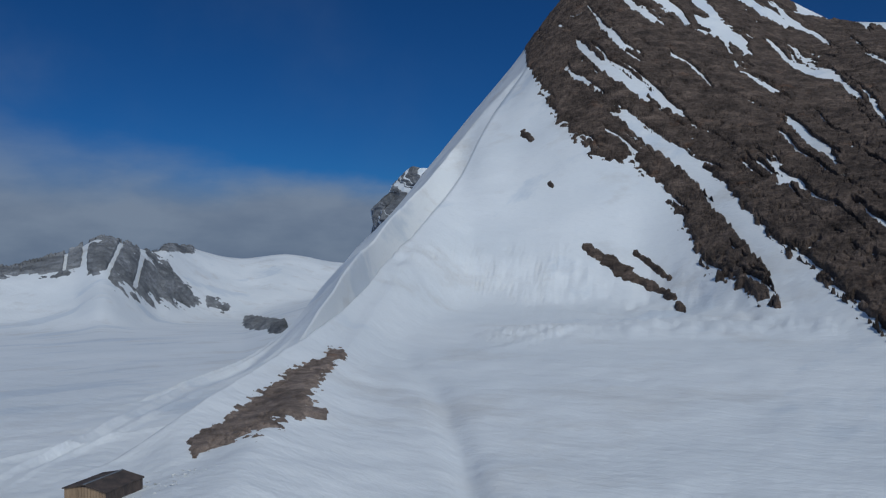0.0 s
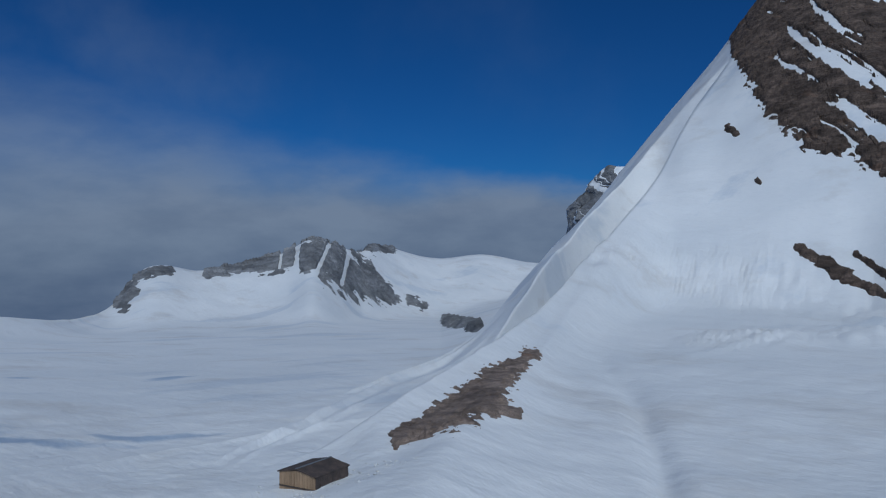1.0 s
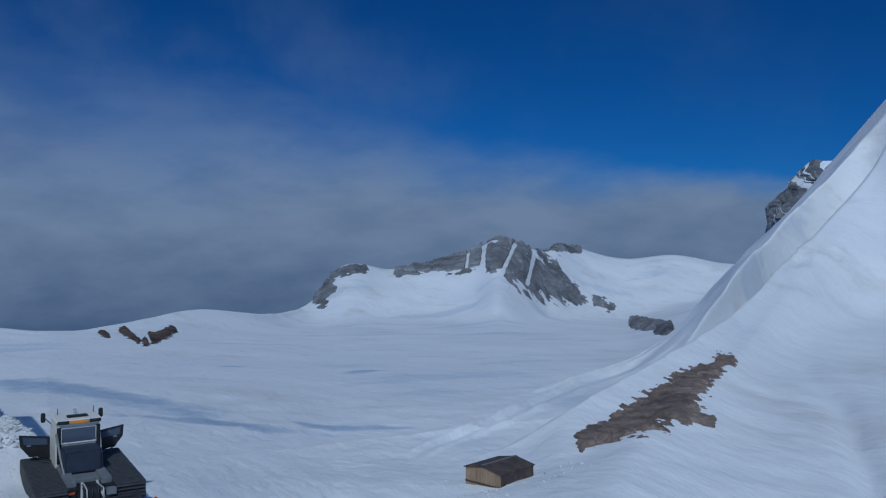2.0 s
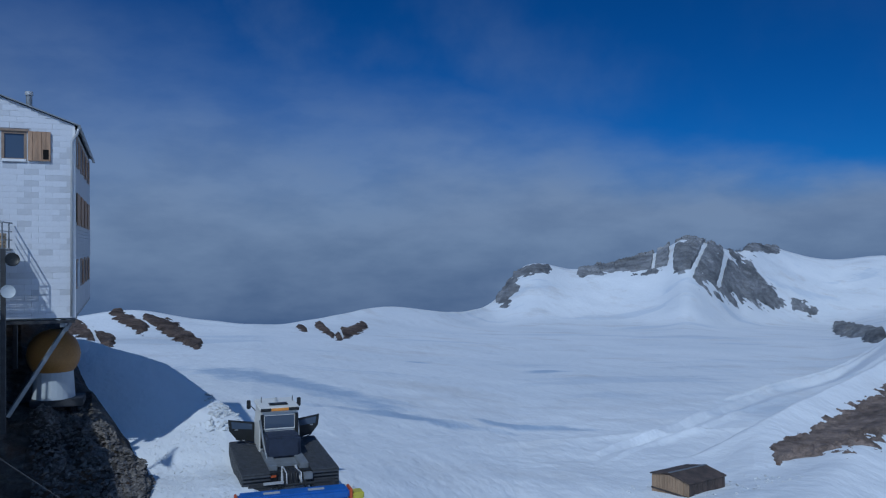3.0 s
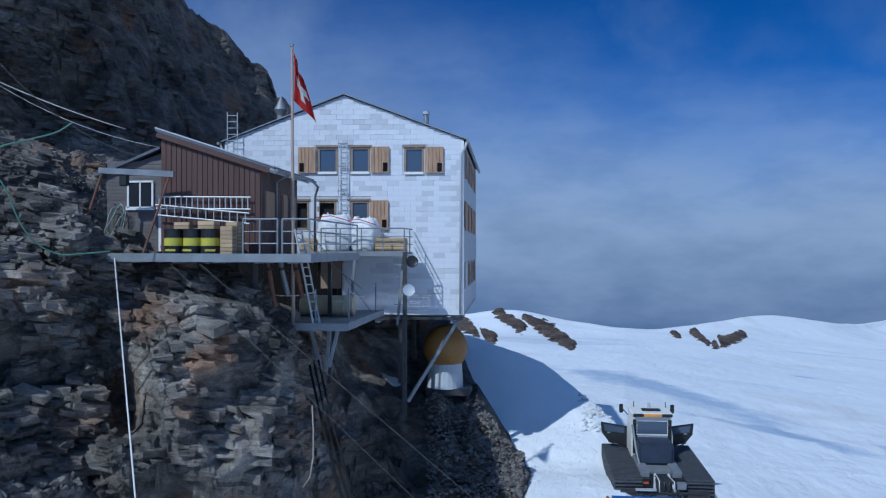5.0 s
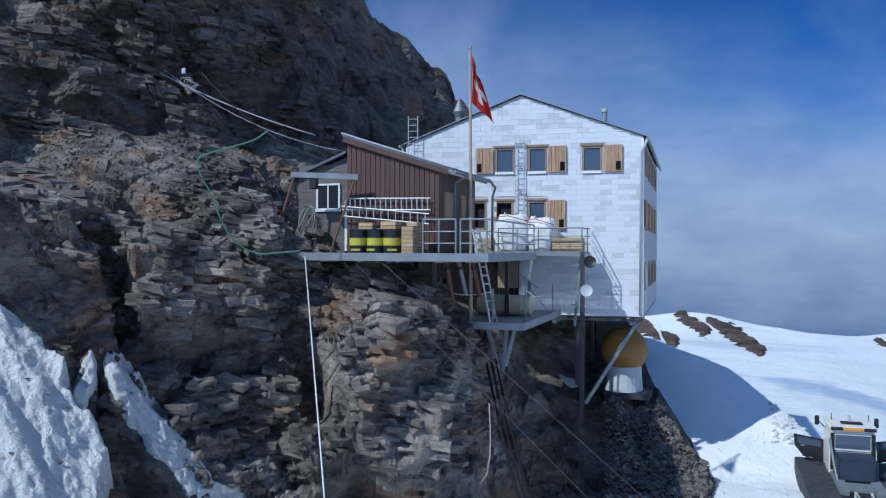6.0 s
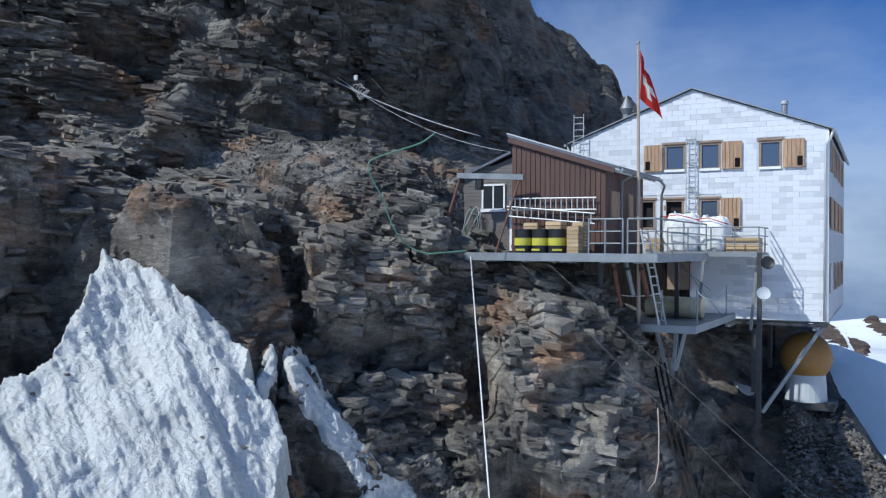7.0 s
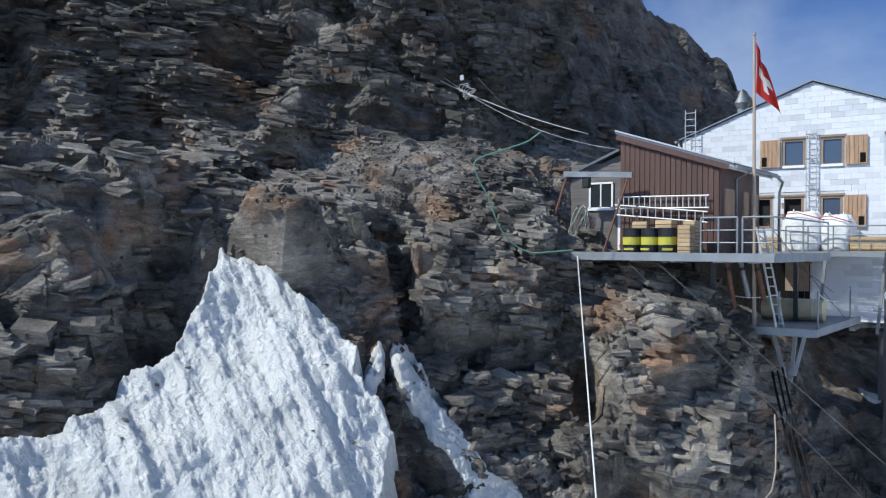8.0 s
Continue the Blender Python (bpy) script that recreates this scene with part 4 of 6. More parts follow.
GREENHOSE = material("green_hose", (0.12, 0.26, 0.19), 0.5, vary=0.2)
RUBBER = material("black_rubber", (0.03, 0.031, 0.034), 0.65, vary=0.3, scale=5, fine=30, tint=(0.07, 0.075, 0.08))
NAVY = material("navy_cover", (0.035, 0.045, 0.075), 0.55, vary=0.25)
BLUE = material("blue_paint", (0.03, 0.12, 0.42), 0.4, vary=0.15)
ORANGE = material("orange_plate", (0.75, 0.30, 0.05), 0.5, vary=0.1)
CREAM = material("cab_paint", (0.76, 0.75, 0.71), 0.4, vary=0.08, scale=2)
SHEDWOOD = material("old_boards", (0.36, 0.25, 0.16), 0.75, vary=0.2, scale=2, fine=20, stretch=(4, 4, 0.5), random=0.15)
FELT_AND_SHADE = material("felt_and_side_shade", (0.055, 0.045, 0.042), 0.85, vary=0.25, scale=1.5, fine=15, tint=(0.10, 0.075, 0.065))


def glass_material():
    m = bpy.data.materials.new("window_glass")
    m.use_nodes = True
    b = m.node_tree.nodes["Principled BSDF"]
    b.inputs["Base Color"].default_value = (0.07, 0.095, 0.14, 1)
    b.inputs["Roughness"].default_value = 0.06
    b.inputs["Specular IOR Level"].default_value = 0.5
    return m


GLASS = glass_material()
OLDGLASS = material("old_dull_glass", (0.025, 0.028, 0.032), 0.35, vary=0.2, spec=0.2)

# ---- the hut ----
HUT = pose(-3.5, 40.0, -3.15, 0, 0, 1.85)
W, L, EAVE, TOP, MID = 11.8, 15.5, 8.5, 10.7, -5.85
hut = thing("mountain_hut", "large white-shingled alpine hut on steel stilts with larch shutters", "hut", HUT)
WINDOWS = [(-7.14, -6.14, 6.87, 8.15, "left", 1), (-5.51, -4.54, 6.87, 8.15, "right", 1), (-2.88, -1.90, 6.84, 8.12, "right", 1),
           (-8.30, -7.55, 4.10, 5.54, "", 0), (-7.14, -6.20, 4.10, 5.54, "", 0), (-5.51, -4.58, 4.10, 5.54, "right", 1), (-6.9, -5.9, 1.3, 2.5, "", 0)]


def slope_z(x):
    return TOP - abs(x - MID) * (TOP - EAVE) / (W / 2)


def wall_with_holes(x0, x1, z_top, holes, y0, y1, bm):
    """A wall in x and z, cut into strips round its openings."""
    xs = sorted({x0, x1, *(h[0] for h in holes), *(h[1] for h in holes), *([MID] if x0 < MID < x1 else [])})
    for a, b in zip(xs, xs[1:]):
        spans = sorted((h[2], h[3]) for h in holes if h[0] < (a + b) / 2 < h[1])
        z = 0.0
        for lo, hi in spans:
            prism([(a, z), (b, z), (b, lo), (a, lo)], y0, y1, bm)
            z = hi
        prism([(a, z), (b, z), (b, z_top(b)), (a, z_top(a))], y0, y1, bm)
    return bm


part("front_wall", wall_with_holes(-W, 0, lambda x: slope_z(x) - 0.03, WINDOWS, 0.04, 0.34, bmesh.new()), WALL_BACK, hut)
part("back_wall", prism([(-W, 0), (0, 0), (0, EAVE - 0.12), (MID, TOP - 0.12), (-W, EAVE - 0.12)], L - 0.3, L), WALL_BACK, hut)
part("far_wall", box(-W, -W + 0.3, 0.35, L - 0.3, 0, EAVE - 0.12), CLAD, hut)
part("floor_plate", box(-W, 0, 0.34, L - 0.3, -0.1, 0.05), STEEL, hut)
part("side_wall", box(-0.3, 0, 0.35, L - 0.3, 0, EAVE - 0.12), CLAD, hut)
for side in (-1, 1):
    e = MID + side * (W / 2 + 0.18)
    ze = slope_z(MID + side * (W / 2)) - 0.07
    part("roof", prism([(MID, TOP), (e, ze), (e, ze + 0.05), (MID, TOP + 0.05)] if side > 0 else [(e, ze), (MID, TOP), (MID, TOP + 0.05), (e, ze + 0.05)], -0.08, L + 0.2), ROOF_METAL, hut)
bm = bmesh.new()
for side in (-1, 1):
    e = MID + side * (W / 2 + 0.2)
    ze = slope_z(MID + side * (W / 2)) - 0.09
    bar((MID, -0.1, TOP + 0.04), (e, -0.1, ze + 0.04), 0.03, 0.05, bm)
part("verge_board", bm, STEEL, hut)


def shutter(x0, x1, z0, z1, y, parent, outer=1):
    s = part("shutter", box(x0, x1, y - 0.02, y + 0.02, z0, z1, 0.006), SHUTTER, parent, "weathered larch shutter")
    w = (x1 - x0) / 5
    for k in range(5):
        part("board", box(x0 + k * w + 0.008, x0 + (k + 1) * w - 0.008, y - 0.045, y - 0.02, z0 + 0.01, z1 - 0.01, 0.004), SHUTTER, s)
    # a dark block stands for the notch at the lower outer corner
    e = x1 - 0.3 if outer > 0 else x0 + 0.08
    part("catch_plate", box(e, e + 0.22, y - 0.06, y - 0.046, z0 + 0.08, z0 + 0.5), SHADE_WOOD, s, "dark notch")
    return s


for x0, x1, z0, z1, side, glazed in WINDOWS:
    w = part("window", box(x0 - 0.08, x1 + 0.08, -0.03, 0.03, z1 - 0.002, z1 + 0.09), FRAME, hut)
    bm = bmesh.new()
    for q in ((x0, x0 + 0.11, z0, z1), (x1 - 0.11, x1, z0, z1), (x0 + 0.11, x1 - 0.11, z1 - 0.11, z1), (x0 + 0.11, x1 - 0.11, z0, z0 + 0.11)):
        box(q[0], q[1], 0.03, 0.13, q[2], q[3], 0.0, bm)
    part("window_frame", bm, FRAME, w, "brown timber frame")
    if glazed:
        part("pane", box(x0 + 0.11, x1 - 0.11, 0.09, 0.11, z0 + 0.11, z1 - 0.11), GLASS, w)
        part("sill", box(x0 + 0.02, x1 - 0.02, -0.07, 0.029, z0 - 0.05, z0 + 0.07, 0.01), SILL, w, "white sill")
    else:
        part("dark_opening", box(x0 + 0.11, x1 - 0.11, 0.26, 0.3, z0 + 0.11, z1 - 0.11), DARK, w)
    if side == "left":
        shutter(x0 - 0.95, x0 - 0.06, z0, z1, -0.06, hut, -1)
    elif side == "right":
        shutter(x1 + 0.06, x1 + 0.95, z0, z1, -0.06, hut)

# shingles of the front, course by course
COURSE, PITCH = 0.25, 0.56
joined, count = bmesh.new(), 0
shared = {}
for r in range(int(TOP / COURSE) + 1):
    z0, z1 = r * COURSE, (r + 1) * COURSE - 0.007
    edge = slope_z(-0.0)
    off = (r % 2) * PITCH / 2
    x = -W + off - PITCH
    while x < 0:
        a, b = max(x, -W + 0.01) + 0.003, min(x + PITCH, -0.01) - 0.003
        x += PITCH
        if b - a < 0.08:
            continue
        hit = [h for h in WINDOWS if a < h[1] + 0.07 and b > h[0] - 0.07 and z0 < h[3] + 0.09 and z1 > h[2] - 0.04]
        if hit:
            h = hit[0]
            if a < h[0] - 0.2:
                b = h[0] - 0.08
            elif b > h[1] + 0.2:
                a = h[1] + 0.08
            else:
                continue
        lim = min(slope_z(a), slope_z(b)) - 0.04
        if z0 > lim - 0.05:
            continue
        zt = min(z1, lim)
        if zt == z1 and a > -4.3 and 0.9 < z0 < 8.6 and count < 300:
            key = (round(b - a, 3), round(zt - z0, 3))
            if key not in shared:
                bm = box(-(b - a) / 2, (b - a) / 2, -0.012, 0.012, -(zt - z0) / 2, (zt - z0) / 2)
                shared[key] = bpy.data.meshes.new("shingle")
                bm.to_mesh(shared[key])
                bm.free()
                shared[key].materials.append(WHITE_TILE)
            s = new("shingle", shared[key])
            s.parent = hut
            s.matrix_basis = pose((a + b) / 2, 0.024 + random.uniform(-0.004, 0.004), (z0 + zt) / 2, random.uniform(0.6, 1.6), 0, 0)
            count += 1
        else:
            y = random.uniform(0.006, 0.016)
            box(a, b, y, y + 0.02, z0, zt, 0, joined)
tagged(part("shingles", joined, TILE_JOINED, hut), kind="stuff")

# corner boards, gutters, downpipes
part("corner_trim", box(-0.08, 0.03, -0.02, 0.06, 0, EAVE - 0.1), SILL, hut)
part("gutter", rod((0.22, -0.3, EAVE - 0.16), (0.22, L + 0.2, EAVE - 0.16), 0.075), STEEL, hut)
part("gutter", rod((-W - 0.22, -0.3, EAVE - 0.16), (-W - 0.22, L + 0.2, EAVE - 0.16), 0.075), STEEL, hut)
part("downpipe", pipe([(0.18, -0.25, EAVE - 0.2), (0.1, -0.12, EAVE - 0.45), (-0.1, -0.1, EAVE - 0.75), (-0.12, -0.1, 0.05)], 0.055), ALU, hut, "bright metal downpipe")
part("downpipe", pipe([(-W - 0.15, -0.2, EAVE - 0.2), (-W + 0.15, -0.12, EAVE - 0.9), (-W + 2.0, -0.12, EAVE - 1.9)], 0.06), STEEL, hut)
# horizontal profile boards and windows of the side wall
for k in range(10):
    part("cladding_board", box(0.0, 0.035, 0.2, L - 0.1, 2.55 + k * 0.17, 2.55 + k * 0.17 + 0.15, 0.006), CLAD, hut)
for y0 in (1.2, 4.6, 8.0, 11.4):
    for z0, shut in ((6.75, True), (4.2, False), (1.2, True)):
        w = part("window", box(0.002, 0.05, y0 - 0.06, y0 + 1.06, z0 + 1.28, z0 + 1.36), FRAME, hut)
        part("window_frame", box(-0.01, 0.035, y0, y0 + 1.0, z0, z0 + 1.28), FRAME, w)
        part("pane", box(0.036, 0.045, y0 + 0.1, y0 + 0.9, z0 + 0.1, z0 + 1.18), GLASS, w)
        if z0 == 4.2:
            part("shutter", box(0.05, 0.09, y0 - 0.3, y0 + 1.9, z0 - 0.1, z0 + 1.35, 0.01), SHUTTER, hut, "closed larch shutter")
        elif y0 > 1.5 or z0 > 5:
            part("shutter", box(0.04, 0.08, y0 + 1.04, y0 + 1.9, z0, z0 + 1.28, 0.01), SHUTTER, hut, "folded larch shutter")


def ladder(a, b, width, rungs, mat, parent, side=(1, 0, 0), r=0.025):
    """Two rails and their rungs between a and b, as parts of parent."""
    a, b, s = Vector(a), Vector(b), Vector(side) * width / 2
    part("rail", rod(a - s, b - s, r, 8), mat, parent)
    part("rail", rod(a + s, b + s, r, 8), mat, parent)
    for k in range(rungs):
        q = a.lerp(b, (k + 0.5) / rungs)
        part("rung", rod(q - s, q + s, r * 0.7, 6), mat, parent)


lad = thing("wall_ladder", "galvanised cat ladder fixed to the white gable", "ladder", HUT)
ladder((-5.86, -0.14, 4.6), (-5.86, -0.14, 8.45), 0.42, 15, ALU, lad)
for z in (4.9, 6.0, 7.2, 8.3):
    part("bracket", bar((-6.1, -0.14, z), (-5.62, -0.14, z), 0.05, 0.05), STEEL, lad)
    part("bracket", bar((-5.86, -0.13, z), (-5.86, 0.02, z), 0.04, 0.04), STEEL, lad)
lad = thing("roof_ladder", "small galvanised ladder standing at the eave", "ladder", HUT)
ladder((-W + 0.5, -0.3, 7.4), (-W + 0.5, -0.3, 9.85), 0.5, 8, ALU, lad)
flue = thing("vent_hat", "sheet-metal flue with a conical hat", "chimney", HUT)
part("pipe", rod((-9.3, 1.2, 9.4), (-9.3, 1.2, 10.0), 0.2, 16), STEEL, flue)
part("collar", rod((-9.3, 1.2, 9.95), (-9.3, 1.2, 10.2), 0.22, 16, None, 0.33), STEEL, flue)
part("hat", rod((-9.3, 1.2, 10.2), (-9.3, 1.2, 10.9), 0.34, 20, None, 0.01), STEEL, flue)
flue = thing("flue_pipe", "short metal flue pipe on the roof", "chimney", HUT)
part("pipe", rod((-1.9, 1.0, 9.2), (-1.9, 1.0, 9.85), 0.13, 14), STEEL, flue)
part("cap", rod((-1.9, 1.0, 9.85), (-1.9, 1.0, 10.0), 0.17, 14), ALU, flue)

# steel under the hut
under = thing("stilt_frame", "dark steel beams and braces carrying the hut", "frame", HUT)
for x in (-0.5, -4.2, -8.0, -11.4):
    part("beam", box(x - 0.1, x + 0.1, 0.1, L - 0.4, -0.42, -0.11), STEEL, under)
part("edge_beam", box(-W, 0.0, 0.02, 0.2, -0.24, -0.11), DARKSTEEL, under)
part("brace", bar((-0.35, 0.4, -0.4), (-2.6, -0.6, -4.1), 0.16, 0.16), STEEL, under)
part("brace", bar((-0.35, 6.4, -0.4), (-2.2, 5.4, -3.6), 0.16, 0.16), STEEL, under)
for x, y, z in ((-3.1, 0.5, -3.4), (-3.1, 6.5, -3.0), (-6.6, 1.2, -2.2), (-10.0, 1.2, -1.8)):
    part("column", box(x - 0.1, x + 0.1, y - 0.1, y + 0.1, z, -0.42), DARKSTEEL, under)

# near-black boards added for the deep shade on the base storey behind the platforms
for k in range(24):
    x0 = -W + 0.03 + k * 0.245
    part("base_board", box(x0, x0 + 0.232, -0.03, 0.0, 0.02, 2.9, 0.004), SHADE_WOOD, hut)
part("base_door_frame", box(-6.95, -5.93, -0.06, -0.031, 1.25, 2.55), FRAME, hut)

# the round tank under the hut
tank = thing("water_tank", "round orange tank on a white drum base under the hut", "tank", pose(-4.7, 43.2, -6.75))
bm = bmesh.new()
bmesh.ops.create_uvsphere(bm, u_segments=28, v_segments=18, radius=1.18, matrix=Matrix.Translation((0, 0, 1.65)))
for f in bm.faces:
    f.smooth = True
part("vessel", bm, TANK, tank, "orange round vessel")
part("drum_base", rod((0, 0, -0.4), (0, 0, 0.95), 0.95, 24, None, 0.86), DISHGREY, tank, "white drum base")
part("seam_band", rod((0, 0, 1.61), (0, 0, 1.69), 1.195, 28), TANK, tank)
part("plinth", box(-0.95, 1.35, -0.8, 0.8, -0.75, -0.38, 0.04), DARKSTEEL, tank)

# ---- decks ----
deck = thing("steel_deck", "galvanised steel terrace on posts in front of the brown annexe", "deck")
part("deck_floor", box(-13.9, -7.25, 26.1, 33.3, -0.28, -0.2), STEEL, deck)
part("edge_channel", box(-14.0, -7.15, 26.0, 26.1, -0.42, -0.14, 0.01), STEEL, deck)
part("walkway_floor", box(-11.2, -9.5, 33.3, 37.58, -0.28, -0.2), STEEL, deck)
part("edge_channel", box(-7.25, -7.15, 26.1, 33.3, -0.42, -0.14, 0.01), STEEL, deck)
for x in (-13.2, -11.8, -10.4, -9.0, -7.9):
    part("joist", box(x - 0.06, x + 0.06, 26.12, 33.2, -0.46, -0.29), STEEL, deck)
for x, y, z in ((-9.75, 28.2, -4.0), (-11.1, 30.0, -3.6), (-8.3, 33.0, -5.4), (-11.0, 33.5, -3.6)):
    part("post", box(x - 0.07, x + 0.07, y - 0.07, y + 0.07, z, -0.42), DARKSTEEL, deck)
part("bearing_block", box(-12.55, -12.0, 28.0, 28.6, -3.6, -0.95, 0.03), CONCRETE, deck)
part("bearing_post", box(-12.35, -12.2, 28.2, 28.4, -0.95, -0.46), STEEL, deck)

terrace = thing("hut_terrace", "narrow steel terrace along the gable with a railing", "deck")
for k in range(25):
    part("grating_bar", box(-11.0, -5.95, 37.72 + k * 0.09, 37.75 + k * 0.09, -0.16, -0.11), STEEL, terrace)
for k in range(8):
    part("cross_bar", box(-10.95 + k * 0.7, -10.9 + k * 0.7, 37.7, 39.95, -0.22, -0.161), STEEL, terrace)
part("edge_channel", box(-11.0, -5.9, 37.6, 37.7, -0.30, -0.08), STEEL, terrace)
for x, y, z in ((-8.3, 37.8, -3.6), (-6.1, 38.2, -3.5)):
    part("post", bar((x, y, -0.2), (x - 0.3, y, z), 0.12, 0.12), STEEL, terrace)


def railing(name, label, pts, height, z, mids=(0.5,), posts=None):
    t = thing(name, label, "railing")
    for a, b in zip(pts, pts[1:]):
        part("top_rail", rod((*a, z + height), (*b, z + height), 0.03), STEEL, t)
        for m in mids:
            part("mid_rail", rod((*a, z + height * m), (*b, z + height * m), 0.02, 8), STEEL, t)
    for x, y in posts or pts:
        part("post", rod((x, y, z), (x, y, z + height), 0.03), STEEL, t)
    return t


railing("railing", "galvanised tube railing on the steel deck", [(-9.46, 26.15), (-8.31, 26.15)], 1.18, -0.2, (0.33, 0.66), [(-9.46, 26.15), (-8.9, 26.15), (-8.31, 26.15)])
railing("railing", "galvanised tube railing on the steel deck", [(-8.15, 26.15), (-7.25, 26.15), (-7.22, 33.2)], 1.18, -0.2, (0.33, 0.66), [(-8.15, 26.15), (-7.25, 26.15), (-7.24, 29.7), (-7.22, 33.2)])
railing("railing", "galvanised tube railing along the hut terrace", [(-9.9, 37.7), (-6.0, 37.7), (-5.95, 39.8)], 1.08, -0.1, (0.33, 0.66), [(-9.9, 37.7), (-9.0, 37.7), (-8.0, 37.7), (-7.0, 37.7), (-6.0, 37.7), (-5.95, 39.0)])

low = thing("lower_platform", "steel working platform hanging below the deck", "deck")
part("deck_floor", box(-10.3, -6.85, 29.6, 36.8, -2.8, -2.72), STEEL, low)
part("edge_channel", box(-10.35, -6.8, 29.5, 29.6, -2.95, -2.68), STEEL, low)
part("edge_channel", box(-6.87, -6.77, 29.6, 36.8, -2.95, -2.68), STEEL, low)
for x, y, dx, z in ((-9.0, 30.0, -0.25, -4.3), (-8.6, 31.0, 0.3, -4.6), (-7.9, 31.5, -0.1, -4.7), (-7.3, 30.5, -0.25, -4.4), (-9.8, 33, 0, -4.6)):
    part("strut", bar((x, y, -2.8), (x + dx * 1.6, y, z), 0.12, 0.12), STEEL, low)
for x, y in ((-10.2, 29.65), (-8.0, 29.7), (-6.95, 30.5), (-6.9, 35.5)):
    part("rope_post", rod((x, y, -2.72), (x, y, -1.45), 0.03), STEEL, low)
part("safety_rope", pipe(sag((-10.2, 29.65, -1.5), (-8.0, 29.7, -1.55), 0.18, 8), 0.018, None, 6), ROPE, low)
part("safety_rope", pipe(sag((-6.95, 30.5, -1.5), (-6.9, 35.5, -1.5), 0.4, 8), 0.018, None, 6), ROPE, low)

lad = thing("leaning_ladder", "aluminium ladder leaning from the lower platform to the deck", "ladder")
ladder((-7.98, 29.75, -2.7), (-8.72, 29.9, 0.75), 0.4, 11, ALU, lad, (0.35, 0.93, 0.0), 0.04)

# ---- the brown annexe ----
AX0, AX1, AY0, AY1 = -13.36, -9.68, 28.5, 33.0
annexe = thing("wooden_annexe", "dark brown board-clad annexe with a mono-pitch roof", "shed")
part("body", prism([(AX0, -0.2), (AX1, -0.2), (AX1, 2.85), (AX0, 4.05)], AY0 + 0.03, AY1), BROWN, annexe)
n = 19
for k in range(n):
    x0 = AX0 + (AX1 - AX0) * k / n
    x1 = AX0 + (AX1 - AX0) * (k + 1) / n
    zt = 4.05 - 1.2 * (k + 0.5) / n - 0.12
    part("board", box(x0 + 0.012, x1 - 0.012, AY0 - 0.005 * (k % 2), AY0 + 0.028, -0.18, zt, 0.004), BROWN, annexe)
for k in range(20):
    y0 = AY0 + 0.03 + (AY1 - AY0 - 0.06) * k / 20
    part("board", box(AX1 + 0.002, AX1 + 0.026, y0 + 0.01, y0 + 0.21, -0.18, 2.78, 0.004), BROWN, annexe)
part("fascia", bar((AX0 - 0.1, AY0 - 0.12, 4.1), (AX1 + 0.35, AY0 - 0.12, 2.78), 0.03, 0.2), BROWN, annexe)
roof = part("roof", prism([(AX0 - 0.15, 4.22), (AX1 + 0.55, 2.8), (AX1 + 0.55, 2.9), (AX0 - 0.15, 4.32)], AY0 - 0.14, AY1 + 0.6), ROOF_METAL, annexe)
part("roof_edge", bar((AX0 - 0.15, AY0 - 0.16, 4.33), (AX1 + 0.55, AY0 - 0.16, 2.92), 0.03, 0.05), ALU, annexe, "bright metal roof edge")
for k in range(8):
    y = AY0 + 0.2 + k * 0.62
    part("rafter_end", bar((AX1, y, 2.88), (AX1 + 0.5, y, 2.72), 0.07, 0.1), SILL, annexe, "pale rafter end")
part("gutter", rod((AX1 + 0.6, AY0 - 0.1, 2.78), (AX1 + 0.6, AY1 + 0.6, 2.78), 0.06), STEEL, annexe)
part("downpipe", pipe([(AX1 + 0.6, AY0 + 1.5, 2.75), (AX1 + 0.1, AY0 + 1.5, 2.5), (AX1 + 0.1, AY0 + 1.5, -0.2)], 0.05), STEEL, annexe)
part("downpipe", pipe([(AX1 + 0.6, AY1 + 0.4, 2.75), (AX1 + 0.35, AY1 + 2.0, 2.68), (AX1 + 0.14, AY1 + 2.3, 2.3), (AX1 + 0.14, AY1 + 2.3, -0.1)], 0.055), STEEL, annexe)
for y0, y1 in ((28.9, 29.9), (30.9, 31.5), (31.9, 32.6)):
    w = part("window", box(AX1 + 0.026, AX1 + 0.06, y0, y1, 1.1, 2.1), FRAME, annexe)
    part("shutter", box(AX1 + 0.06, AX1 + 0.09, y0 + 0.04, y1 - 0.04, 1.15, 2.05), SHUTTER, w)

wing = thing("shingled_wing", "grey shingled side wing with a small white window", "shed")
WX0, WX1, WY = -15.6, -13.52, 28.9
part("body", prism([(WX0, -1.0), (WX1, -1.0), (WX1, 3.5), (WX0, 2.75)], WY + 0.03, 32.5), GREYWOOD, wing)
for r in range(27):
    z0 = -0.3 + r * 0.13
    part("shingle_course", box(WX0, WX1, WY - 0.004, WY + 0.028, z0, z0 + 0.122, 0.003), GREYWOOD, wing)
part("roof", prism([(WX0 - 0.4, 2.62), (WX1 + 0.02, 3.62), (WX1 + 0.02, 3.72), (WX0 - 0.4, 2.72)], WY - 0.2, 32.8), ROOF_METAL, wing)
part("corner_post", box(WX1 - 0.1, WX1 + 0.02, WY - 0.03, WY + 0.03, -0.2, 1.75), SILL, wing, "white corner post")
w = part("window", box(-14.75, -13.85, WY - 0.03, WY - 0.005, 1.55, 2.4), FRAME, wing)
bm = bmesh.new()
for q in ((-14.8, -14.73, 1.5, 2.45), (-13.87, -13.8, 1.5, 2.45), (-14.33, -14.28, 1.5, 2.45), (-14.8, -13.8, 2.42, 2.49), (-14.85, -13.75, 1.42, 1.54)):
    box(q[0], q[1], WY - 0.08, WY - 0.031, q[2], q[3], 0, bm)
